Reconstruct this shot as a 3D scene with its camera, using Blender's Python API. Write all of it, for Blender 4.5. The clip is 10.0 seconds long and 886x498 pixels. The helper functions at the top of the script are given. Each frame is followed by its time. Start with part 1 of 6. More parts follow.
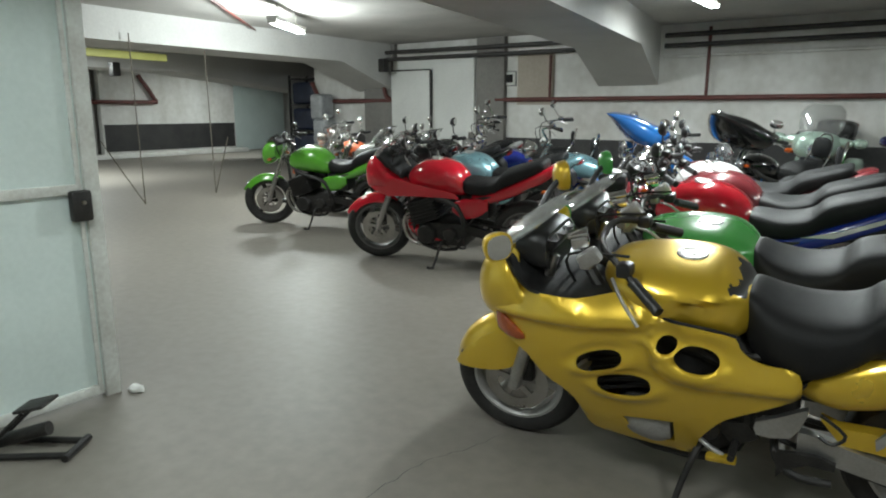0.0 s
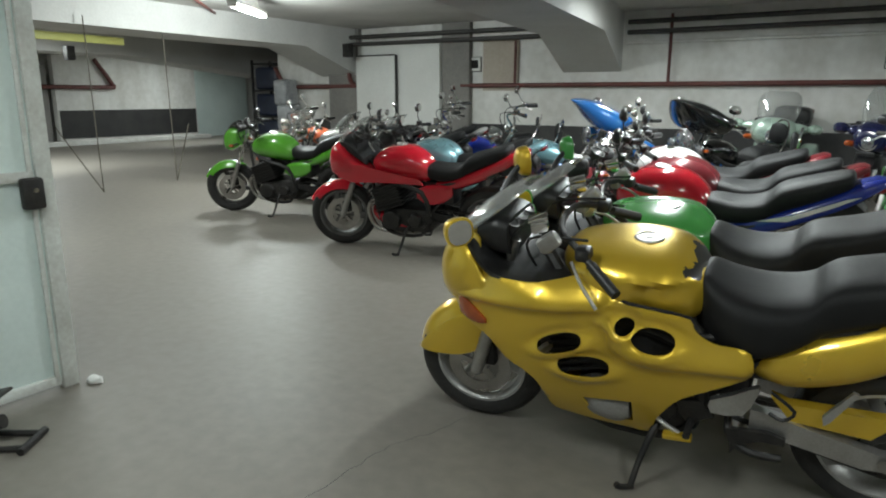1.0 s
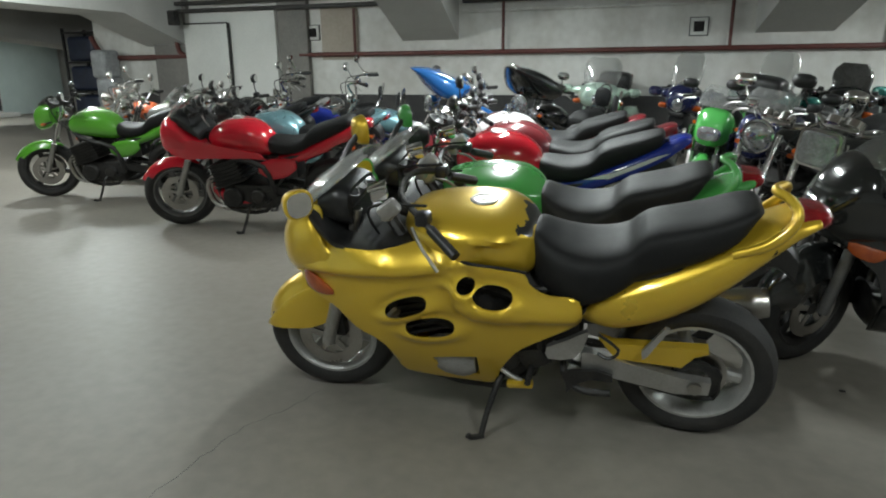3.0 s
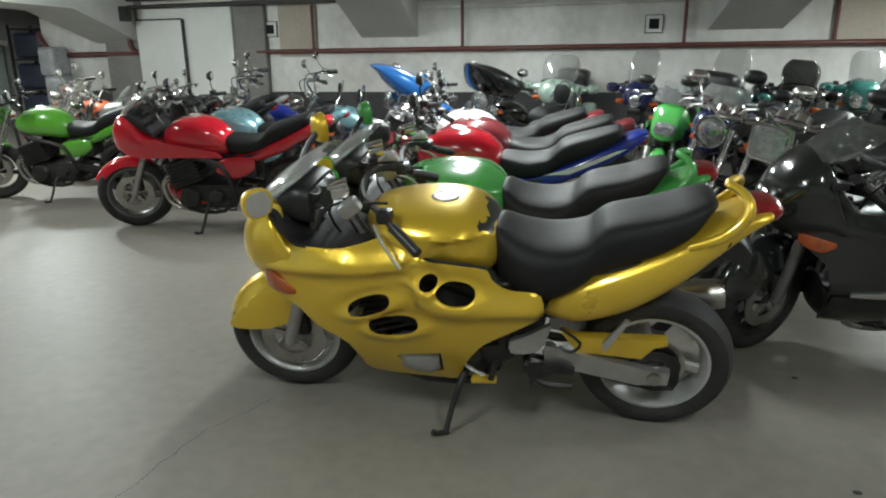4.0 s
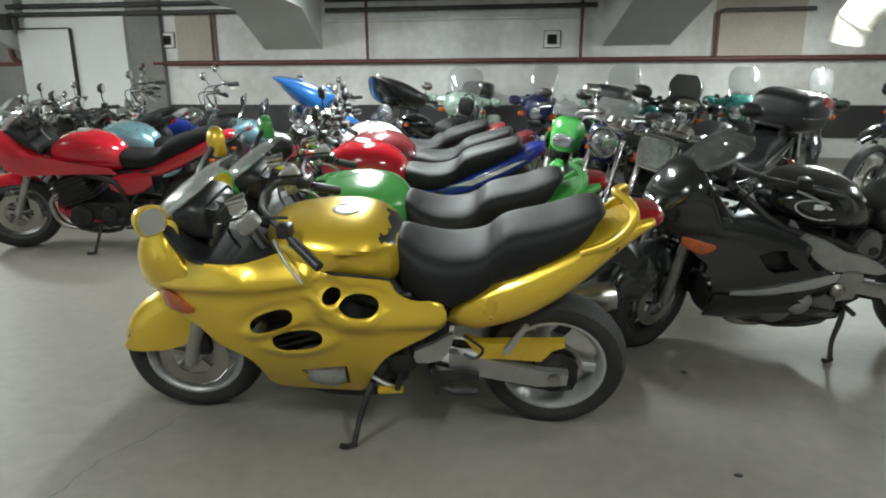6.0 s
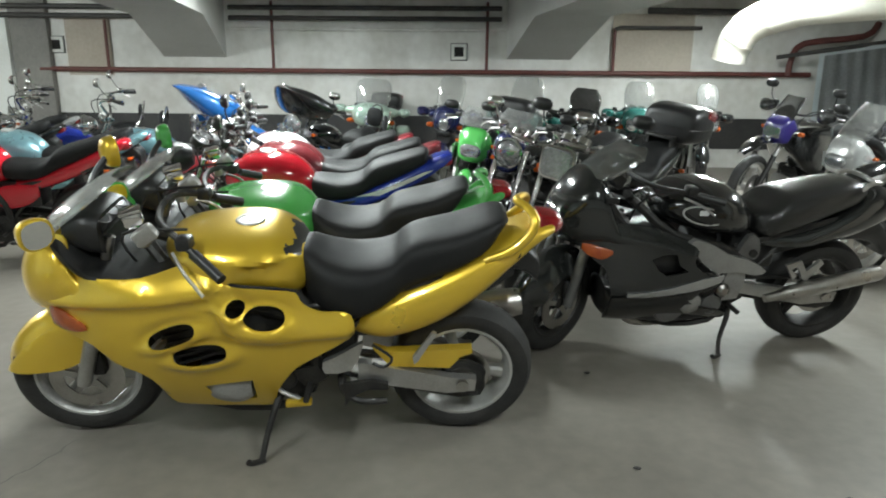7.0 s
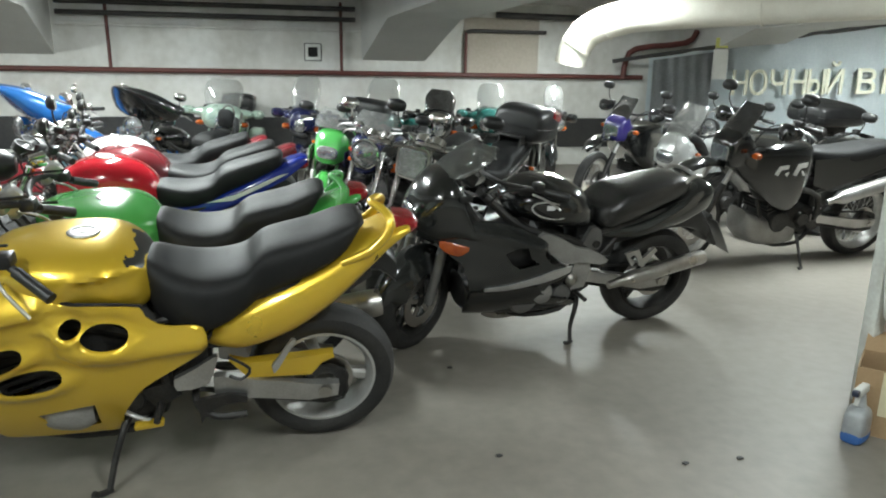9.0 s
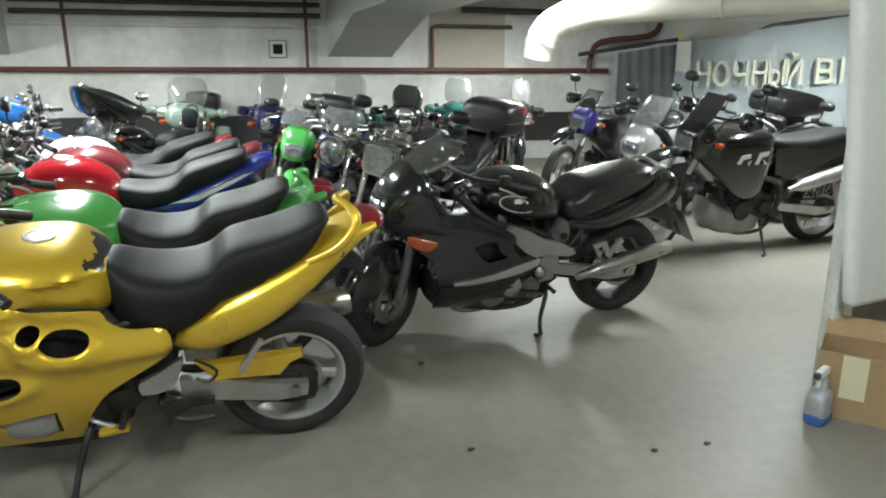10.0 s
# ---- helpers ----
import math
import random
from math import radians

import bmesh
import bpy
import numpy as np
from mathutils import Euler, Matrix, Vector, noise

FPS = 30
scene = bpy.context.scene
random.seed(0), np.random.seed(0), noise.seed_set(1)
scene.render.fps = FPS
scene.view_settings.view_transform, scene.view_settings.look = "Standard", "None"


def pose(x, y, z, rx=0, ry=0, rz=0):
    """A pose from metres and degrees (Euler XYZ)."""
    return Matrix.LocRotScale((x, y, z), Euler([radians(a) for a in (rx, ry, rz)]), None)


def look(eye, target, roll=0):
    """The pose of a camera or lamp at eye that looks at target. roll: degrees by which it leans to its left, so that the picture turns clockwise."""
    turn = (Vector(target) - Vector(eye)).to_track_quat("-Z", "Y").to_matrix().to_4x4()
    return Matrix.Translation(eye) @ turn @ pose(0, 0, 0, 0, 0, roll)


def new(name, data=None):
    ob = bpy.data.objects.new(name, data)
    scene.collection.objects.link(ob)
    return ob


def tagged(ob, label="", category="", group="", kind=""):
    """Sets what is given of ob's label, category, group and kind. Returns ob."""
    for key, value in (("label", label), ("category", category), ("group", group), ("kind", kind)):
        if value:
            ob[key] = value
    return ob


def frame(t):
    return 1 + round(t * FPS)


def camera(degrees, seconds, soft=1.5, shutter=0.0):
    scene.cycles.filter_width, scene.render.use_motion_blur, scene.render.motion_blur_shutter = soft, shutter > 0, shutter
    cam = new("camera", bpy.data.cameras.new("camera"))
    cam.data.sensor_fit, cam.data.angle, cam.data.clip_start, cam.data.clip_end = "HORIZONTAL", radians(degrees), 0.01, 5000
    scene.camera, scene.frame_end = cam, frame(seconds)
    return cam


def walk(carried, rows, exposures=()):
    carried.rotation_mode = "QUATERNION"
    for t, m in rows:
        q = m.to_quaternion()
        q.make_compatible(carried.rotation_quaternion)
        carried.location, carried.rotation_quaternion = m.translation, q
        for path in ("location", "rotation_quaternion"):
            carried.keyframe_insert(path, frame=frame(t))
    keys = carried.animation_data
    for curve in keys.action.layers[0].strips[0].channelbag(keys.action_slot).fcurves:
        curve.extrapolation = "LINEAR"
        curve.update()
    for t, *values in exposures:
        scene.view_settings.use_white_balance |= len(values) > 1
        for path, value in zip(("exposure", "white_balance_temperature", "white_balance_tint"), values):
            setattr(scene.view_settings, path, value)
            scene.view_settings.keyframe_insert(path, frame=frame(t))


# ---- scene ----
cam = camera(67.2, 10.0, soft=2.0)
PATH = [
    (0, (0.297, 0.054, 1.327), (-0.841, 1.647, 0.919), -0.0),
    (0.5, (0.305, 0.057, 1.326), (-0.803, 1.667, 0.9), 0.0),
    (1, (0.319, 0.062, 1.324), (-0.735, 1.702, 0.877), 0.1),
    (1.5, (0.334, 0.067, 1.323), (-0.631, 1.754, 0.853), -0.2),
    (2, (0.345, 0.072, 1.319), (-0.514, 1.809, 0.827), -0.6),
    (2.5, (0.358, 0.065, 1.321), (-0.402, 1.841, 0.806), -0.6),
    (3, (0.366, 0.063, 1.321), (-0.292, 1.875, 0.788), -0.6),
    (4.5, (0.374, 0.063, 1.32), (-0.143, 1.918, 0.78), -0.6),
    (5, (0.387, 0.06, 1.325), (-0.078, 1.93, 0.789), -0.5),
    (6.5, (0.426, 0.03, 1.327), (0.244, 1.959, 0.832), 0.0),
    (7, (0.438, 0.023, 1.327), (0.395, 1.964, 0.847), 0.5),
    (7.5, (0.453, 0.023, 1.324), (0.536, 1.965, 0.857), 0.5),
    (8, (0.457, 0.016, 1.325), (0.672, 1.949, 0.861), 0.8),
    (8.5, (0.464, 0.017, 1.325), (0.77, 1.937, 0.855), 0.9),
    (9, (0.469, 0.016, 1.331), (0.825, 1.926, 0.857), 0.7),
    (9.5, (0.481, 0.014, 1.331), (0.884, 1.913, 0.849), 0.3),
    (10, (0.489, 0.016, 1.328), (0.925, 1.907, 0.842), -0.1),
]
walk(cam, [(t, look(eye, target, roll)) for t, eye, target, roll in PATH], [(0, -0.38), (1.0, -0.46), (2.5, -0.51), (3.2, -0.40), (4.5, -0.08), (5.2, 0.0), (6.5, 0.08), (8.0, 0.2), (10.0, 0.25)])

# ---- world and lights ----
world = bpy.data.worlds.new("world")
scene.world = world
world.use_nodes = True
world.node_tree.nodes["Background"].inputs[0].default_value = (0.55, 0.62, 0.7, 1)
world.node_tree.nodes["Background"].inputs[1].default_value = 0.05
scene.view_settings.exposure = 0.0

# real and added tube lamps under the ceiling: x, y, turn about z, watts
# second and fifth to eighth are added out of view to brighten the bikes
LAMPS = [(-7.0, 6.6, 120, 300), (-5.2, 3.3, 90, 60), (-2.05, 8.6, 90, 75), (3.9, 8.4, 90, 165), (-0.9, 5.2, 90, 145), (4.7, 4.4, 90, 145),
         (-1.2, 0.3, 90, 34), (1.6, 0.3, 90, 46), (-13.5, 6.0, 0, 330), (-15.5, 12.5, 0, 330), (8.4, 7.2, 0, 620)]
CEIL = 2.68
HUNG = {0: 0.16}  # how far below the ceiling a lamp hangs
for i, (lx, ly, turn, watts) in enumerate(LAMPS):
    # the hung lamp has bare tubes that also light the beams beside it
    data = bpy.data.lights.new("tube_or_fill_light", "POINT" if i in HUNG else "AREA")
    data.energy = watts
    if i in HUNG:
        data.shadow_soft_size = 0.12
    else:
        data.shape, data.size, data.size_y = "RECTANGLE", 1.2, 0.12
    data.color = (0.91, 1.0, 0.99)
    ob = new("tube_or_fill_light", data)
    ob.matrix_world = pose(lx, ly, CEIL - 0.16 - 1.6 * HUNG.get(i, 0), 0, 0, turn)


# ---- materials ----
def nodes(name):
    m = bpy.data.materials.new(name)
    m.use_nodes = True
    nt = m.node_tree
    return m, nt, nt.nodes["Principled BSDF"]


def surf(name, c1, c2=None, rough=0.5, metal=0.0, scale=6.0, fine=60.0, bump=0.02, coat=0.0, rvar=0.1, spec=0.5, stretch=1.0):
    """A surface with stains at one scale and grain at another."""
    m, nt, b = nodes(name)
    c2 = c2 or tuple(v * 0.8 for v in c1)
    co = nt.nodes.new("ShaderNodeTexCoord")
    n1, n2 = nt.nodes.new("ShaderNodeTexNoise"), nt.nodes.new("ShaderNodeTexNoise")
    n1.inputs["Scale"].default_value, n1.inputs["Detail"].default_value = scale, 6
    n2.inputs["Scale"].default_value, n2.inputs["Detail"].default_value = fine, 3
    mp = nt.nodes.new("ShaderNodeMapping")
    mp.inputs["Scale"].default_value = (1, 1, stretch)
    nt.links.new(co.outputs["Object"], mp.inputs["Vector"])
    nt.links.new(mp.outputs["Vector"], n1.inputs["Vector"])
    nt.links.new(co.outputs["Object"], n2.inputs["Vector"])
    ramp = nt.nodes.new("ShaderNodeValToRGB")
    ramp.color_ramp.elements[0].position, ramp.color_ramp.elements[1].position = 0.35, 0.65
    ramp.color_ramp.elements[0].color, ramp.color_ramp.elements[1].color = (*c2, 1), (*c1, 1)
    mix = nt.nodes.new("ShaderNodeMath")
    mix.operation = "MULTIPLY_ADD"
    mix.inputs[1].default_value = 0.35
    nt.links.new(n2.outputs["Fac"], mix.inputs[0])
    half = nt.nodes.new("ShaderNodeMath")
    half.operation = "MULTIPLY"
    half.inputs[1].default_value = 0.65
    nt.links.new(n1.outputs["Fac"], half.inputs[0])
    nt.links.new(half.outputs[0], mix.inputs[2])
    nt.links.new(mix.outputs[0], ramp.inputs["Fac"])
    nt.links.new(ramp.outputs["Color"], b.inputs["Base Color"])
    mr = nt.nodes.new("ShaderNodeMapRange")
    mr.inputs["To Min"].default_value, mr.inputs["To Max"].default_value = max(0.02, rough - rvar), min(1, rough + rvar)
    nt.links.new(n1.outputs["Fac"], mr.inputs["Value"])
    nt.links.new(mr.outputs["Result"], b.inputs["Roughness"])
    b.inputs["Metallic"].default_value = metal
    b.inputs["Specular IOR Level"].default_value = spec
    b.inputs["Coat Weight"].default_value = coat
    b.inputs["Coat Roughness"].default_value = 0.06
    if bump:
        bp = nt.nodes.new("ShaderNodeBump")
        bp.inputs["Strength"].default_value, bp.inputs["Distance"].default_value = bump * 10, 0.004
        nt.links.new(n2.outputs["Fac"], bp.inputs["Height"])
        nt.links.new(bp.outputs["Normal"], b.inputs["Normal"])
    return m


def paint(name, c, metal=0.0, rough=0.35, dust_or_glare=0.12):
    """Vehicle paint under clear coat, a little dusty."""
    d = tuple(v * (1 - dust_or_glare) + 0.25 * dust_or_glare for v in c)
    return surf(name, c, d, rough, metal, 5, 220, 0.0, 0.9, 0.06)


def clear(name, tint, gloss=0.14, rough=0.04, dust_or_glare=0.12):
    m, nt, b = nodes(name)
    out = nt.nodes["Material Output"]
    tr, gl, mx = nt.nodes.new("ShaderNodeBsdfTransparent"), nt.nodes.new("ShaderNodeBsdfGlossy"), nt.nodes.new("ShaderNodeMixShader")
    tr.inputs[0].default_value = (*tint, 1)
    gl.inputs["Roughness"].default_value = rough
    # white diffuse share mixed in paints pale glare onto the sheet
    df, dm = nt.nodes.new("ShaderNodeBsdfDiffuse"), nt.nodes.new("ShaderNodeMixShader")
    df.inputs[0].default_value = (0.6 * tint[0], 0.6 * tint[1], 0.6 * tint[2], 1)
    dm.inputs[0].default_value = dust_or_glare
    fr = nt.nodes.new("ShaderNodeTexNoise")
    fr.inputs["Scale"].default_value = 9
    mr = nt.nodes.new("ShaderNodeMapRange")
    mr.inputs["To Min"].default_value, mr.inputs["To Max"].default_value = gloss * 0.7, gloss * 1.4
    nt.links.new(fr.outputs["Fac"], mr.inputs["Value"])
    nt.links.new(mr.outputs["Result"], mx.inputs[0])
    nt.links.new(tr.outputs[0], dm.inputs[1])
    nt.links.new(df.outputs[0], dm.inputs[2])
    nt.links.new(dm.outputs[0], mx.inputs[1])
    nt.links.new(gl.outputs[0], mx.inputs[2])
    nt.links.new(mx.outputs[0], out.inputs["Surface"])
    return m


def glow(name, c, s):
    m, nt, b = nodes(name)
    b.inputs["Base Color"].default_value = (0.8, 0.8, 0.8, 1)
    b.inputs["Emission Color"].default_value = (*c, 1)
    b.inputs["Emission Strength"].default_value = s
    return m


M = {
    "floor": surf("floor_concrete", (0.245, 0.224, 0.193), (0.180, 0.164, 0.142), 0.52, 0, 0.7, 14, 0.006, 0.0, 0.12, 0.4),
    "wall": surf("wall_plaster", (0.74, 0.74, 0.71), (0.54, 0.53, 0.49), 0.85, 0, 1.6, 7, 0.02, stretch=0.3),
    "wallgrey": surf("wall_grey", (0.26, 0.25, 0.23), (0.19, 0.18, 0.17), 0.85, 0, 1.1, 20, 0.05),
    "walltan": surf("wall_tan", (0.50, 0.45, 0.38), (0.40, 0.35, 0.29), 0.85, 0, 1.1, 20, 0.05),
    "ceil": surf("ceiling_concrete", (0.50, 0.49, 0.46), (0.38, 0.37, 0.35), 0.9, 0, 1.2, 30, 0.05),
    "beam": surf("beam_paint", (0.58, 0.58, 0.56), (0.48, 0.48, 0.46), 0.8, 0, 1.2, 30, 0.04),
    "band": surf("black_band", (0.02, 0.02, 0.021), (0.04, 0.038, 0.036), 0.6, 0, 2, 30, 0.03),
    "redpipe": surf("red_oxide_pipe", (0.13, 0.035, 0.028), (0.085, 0.027, 0.022), 0.5, 0, 6, 60, 0.02),
    "darkpipe": surf("dark_pipe", (0.03, 0.03, 0.03), (0.055, 0.05, 0.045), 0.6, 0, 5, 60, 0.02),
    "duct": surf("white_duct", (0.77, 0.75, 0.66), (0.68, 0.65, 0.56), 0.5, 0, 4, 50, 0.04),
    "door": surf("pale_green_door", (0.70, 0.80, 0.77), (0.62, 0.72, 0.69), 0.4, 0, 2.5, 40, 0.015),
    "doorframe": surf("worn_white_frame", (0.74, 0.77, 0.73), (0.52, 0.52, 0.48), 0.55, 0, 5, 60, 0.03),
    "white": surf("white_panel", (0.74, 0.75, 0.72), (0.64, 0.65, 0.62), 0.6, 0, 1.4, 30, 0.02),
    "banner": surf("grey_vinyl_banner", (0.74, 0.80, 0.82), (0.60, 0.67, 0.70), 0.45, 0, 1.2, 30, 0.02),
    "letter": surf("cream_letter", (0.72, 0.72, 0.58), (0.60, 0.60, 0.48), 0.6, 0, 3, 30, 0.02),
    "card": surf("cardboard", (0.40, 0.27, 0.15), (0.33, 0.22, 0.12), 0.8, 0, 5, 90, 0.02),
    "paper": surf("paper", (0.70, 0.64, 0.45), (0.62, 0.56, 0.38), 0.8, 0, 5, 90, 0.02),
    "rubber": surf("tyre_rubber", (0.014, 0.014, 0.014), (0.03, 0.028, 0.026), 0.7, 0, 8, 120, 0.05),
    "black": surf("black_plastic", (0.012, 0.012, 0.0125), (0.02, 0.02, 0.02), 0.38, 0, 12, 160, 0.02),
    "matt": surf("dull_black_metal", (0.016, 0.016, 0.016), (0.04, 0.037, 0.034), 0.5, 0.3, 14, 90, 0.04),
    "vinyl": surf("seat_vinyl", (0.009, 0.0095, 0.010), (0.017, 0.017, 0.017), 0.58, 0, 6, 260, 0.03, 0, 0.08, 0.26),
    "alu": surf("cast_aluminium", (0.55, 0.55, 0.54), (0.40, 0.39, 0.37), 0.38, 0.85, 9, 120, 0.02),
    "rim": surf("grey_wheel_paint", (0.50, 0.50, 0.49), (0.38, 0.37, 0.35), 0.4, 0.4, 9, 120, 0.02),
    "steel": surf("brushed_steel", (0.50, 0.49, 0.47), (0.36, 0.34, 0.31), 0.3, 1.0, 9, 160, 0.02),
    "chrome": surf("chrome", (0.80, 0.80, 0.80), (0.66, 0.65, 0.63), 0.10, 1.0, 7, 120, 0.0, 0, 0.05),
    "mirror": surf("mirror_glass", (0.86, 0.88, 0.88), (0.80, 0.82, 0.82), 0.03, 1.0, 4, 60, 0.0, 0, 0.01),
    "grey": surf("grey_frame_paint", (0.22, 0.22, 0.22), (0.16, 0.155, 0.15), 0.4, 0.6, 9, 120, 0.02),
    "orange": surf("amber_lens", (0.42, 0.085, 0.012), (0.30, 0.055, 0.01), 0.2, 0, 30, 150, 0.03, 0.6),
    "redlens": surf("red_lens", (0.28, 0.012, 0.015), (0.16, 0.008, 0.01), 0.18, 0, 30, 150, 0.03, 0.7),
    "lens": surf("lamp_glass", (0.62, 0.64, 0.66), (0.30, 0.31, 0.32), 0.08, 0.75, 26, 60, 0.03, 0.8),
    "screen": clear("clear_screen", (0.97, 0.98, 0.97), 0.24, 0.07, 0.14),
    "haze": clear("hazy_screen", (0.97, 0.98, 0.97), 0.30, 0.12, 0.34),
    "tint": clear("tinted_screen", (0.55, 0.57, 0.56), 0.26, 0.08, 0.14),
    "smoke": clear("smoked_screen", (0.22, 0.22, 0.22), 0.16),
    "gold": paint("gold_paint", (0.78, 0.52, 0.038), 0.54, 0.30, 0.03),
    "green": paint("green_paint", (0.065, 0.36, 0.07), 0.0, 0.22, 0.05),
    "lime": paint("lime_paint", (0.09, 0.36, 0.02), 0.0, 0.25, 0.08),
    "red": paint("red_paint", (0.54, 0.010, 0.024), 0.0, 0.14, 0.02),
    "crimson": paint("crimson_paint", (0.17, 0.010, 0.016), 0.1, 0.25),
    "blue": paint("blue_paint", (0.012, 0.032, 0.30), 0.0, 0.22, 0.03),
    "navyp": paint("navy_paint", (0.008, 0.012, 0.065), 0.1, 0.22, 0.05),
    "skyblue": paint("sky_blue_paint", (0.02, 0.19, 0.60), 0.1, 0.25),
    "teal": paint("teal_paint", (0.24, 0.46, 0.52), 0.5, 0.28),
    "sage": paint("pale_green_paint", (0.42, 0.55, 0.46), 0.45, 0.28),
    "emerald": paint("emerald_paint", (0.01, 0.13, 0.11), 0.2, 0.25),
    "purple": paint("violet_paint", (0.03, 0.022, 0.17), 0.1, 0.25, 0.05),
    "silver": paint("silver_paint", (0.60, 0.61, 0.60), 0.5, 0.28),
    "offwhite": paint("white_paint", (0.72, 0.73, 0.72), 0.0, 0.28, 0.04),
    "gloss": paint("black_paint", (0.006, 0.0065, 0.0065), 0.0, 0.16, 0.015),
    "char": paint("charcoal_paint", (0.018, 0.0195, 0.019), 0.25, 0.15, 0.02),
    "castgrey": surf("grey_cast_metal", (0.36, 0.355, 0.34), (0.25, 0.24, 0.225), 0.45, 0.4, 9, 120, 0.03),
    "slickvinyl": surf("glossy_seat_vinyl", (0.012, 0.0125, 0.012), (0.02, 0.02, 0.02), 0.24, 0, 6, 260, 0.03, 0.3, 0.08),
    "orangep": paint("orange_paint", (0.50, 0.09, 0.02), 0.0, 0.28),
    "tube": glow("lamp_tube", (0.93, 1.0, 0.97), 30.0),
    "navy": surf("dark_blue_wrap", (0.03, 0.04, 0.075), (0.015, 0.018, 0.03), 0.35, 0, 4, 40, 0.05),
    "film": surf("plastic_film", (0.45, 0.47, 0.48), (0.25, 0.26, 0.27), 0.3, 0, 6, 30, 0.08),
    "drape": surf("grey_plastic_sheet", (0.30, 0.315, 0.32), (0.20, 0.21, 0.215), 0.35, 0, 3, 30, 0.05),
    "yellow": surf("yellow_sign", (0.62, 0.62, 0.20), (0.55, 0.55, 0.16), 0.5, 0, 4, 60, 0.02),
    "rope": surf("old_cord", (0.16, 0.14, 0.11), (0.10, 0.09, 0.07), 0.9, 0, 20, 90, 0.0),
    "bluecap": surf("blue_liquid", (0.05, 0.15, 0.42), (0.04, 0.12, 0.35), 0.2, 0, 8, 60, 0.0),
    "dark": surf("dark_void", (0.012, 0.012, 0.013), (0.02, 0.02, 0.02), 0.9, 0, 4, 30, 0.0),
}


def worn_gold():
    """The gold paint, flaked to dark primer over the rear of the tank."""
    m = paint("worn_gold_paint", (0.78, 0.52, 0.038), 0.54, 0.30, 0.03)
    nt = m.node_tree
    b = nt.nodes["Principled BSDF"]
    old = b.inputs["Base Color"].links[0].from_socket
    co, sx = nt.nodes.new("ShaderNodeTexCoord"), nt.nodes.new("ShaderNodeSeparateXYZ")
    nt.links.new(co.outputs["Object"], sx.inputs[0])
    near = nt.nodes.new("ShaderNodeMapRange")
    near.inputs["From Min"].default_value, near.inputs["From Max"].default_value = -0.05, -0.16
    nt.links.new(sx.outputs["X"], near.inputs["Value"])
    high = nt.nodes.new("ShaderNodeMapRange")
    high.inputs["From Min"].default_value, high.inputs["From Max"].default_value = 0.765, 0.825
    nt.links.new(sx.outputs["Z"], high.inputs["Value"])
    nz = nt.nodes.new("ShaderNodeTexNoise")
    nz.inputs["Scale"].default_value, nz.inputs["Detail"].default_value = 16, 4
    nt.links.new(co.outputs["Object"], nz.inputs["Vector"])
    mul, add, step = (nt.nodes.new("ShaderNodeMath") for _ in range(3))
    mul.operation, add.operation, step.operation = "MULTIPLY", "ADD", "GREATER_THAN"
    nt.links.new(near.outputs[0], mul.inputs[0])
    nt.links.new(high.outputs[0], mul.inputs[1])
    nt.links.new(mul.outputs[0], add.inputs[0])
    nt.links.new(nz.outputs["Fac"], add.inputs[1])
    nt.links.new(add.outputs[0], step.inputs[0])
    step.inputs[1].default_value = 1.22
    mix = nt.nodes.new("ShaderNodeMixRGB")
    mix.inputs[2].default_value = (0.045, 0.045, 0.042, 1)
    nt.links.new(step.outputs[0], mix.inputs[0])
    nt.links.new(old, mix.inputs[1])
    nt.links.new(mix.outputs[0], b.inputs["Base Color"])
    return m


M["worngold"] = worn_gold()


# ---- mesh helpers ----
def part(name, bm, material, parent=None, label="", sharp=38):
    me = bpy.data.meshes.new(name)
    bmesh.ops.recalc_face_normals(bm, faces=bm.faces)
    bm.to_mesh(me)
    bm.free()
    for p in me.polygons:
        p.use_smooth = True
    me.set_sharp_from_angle(angle=radians(sharp))
    me.materials.append(M[material])
    ob = new(name, me)
    if parent:
        ob.parent = parent
    return tagged(ob, label)


def box(bm, c, s, bevel=0.0, rot=None, seg=2):
    """A bevelled box at c with size s; rot: Euler degrees."""
    g = bmesh.ops.create_cube(bm, size=1)
    vs = g["verts"]
    for v in vs:
        v.co = Vector((v.co.x * s[0], v.co.y * s[1], v.co.z * s[2]))
    if bevel:
        es = list({e for v in vs for e in v.link_edges})
        r = bmesh.ops.bevel(bm, geom=es, offset=bevel, segments=seg, affect="EDGES", profile=0.5)
        vs = list({v for f in r["faces"] for v in f.verts} | {v for v in vs if v.is_valid})
    m = pose(*c, *(rot or (0, 0, 0)))
    for v in vs:
        v.co = m @ v.co
    return bm


def boxes(*items):
    bm = bmesh.new()
    for it in items:
        box(bm, *it)
    return bm


def smooth_path(pts, k=4):
    """Catmull-Rom through the points, of any length of tuple."""
    if len(pts) < 3:
        return [tuple(p) for p in pts]
    out, n = [], len(pts)
    for i in range(n - 1):
        p0, p1, p2, p3 = pts[max(i - 1, 0)], pts[i], pts[i + 1], pts[min(i + 2, n - 1)]
        for j in range(k):
            t = j / k
            out.append(tuple(0.5 * (2 * b + (c - a) * t + (2 * a - 5 * b + 4 * c - d) * t * t + (3 * b - a - 3 * c + d) * t ** 3)
                             for a, b, c, d in zip(p0, p1, p2, p3)))
    out.append(tuple(pts[-1]))
    return out


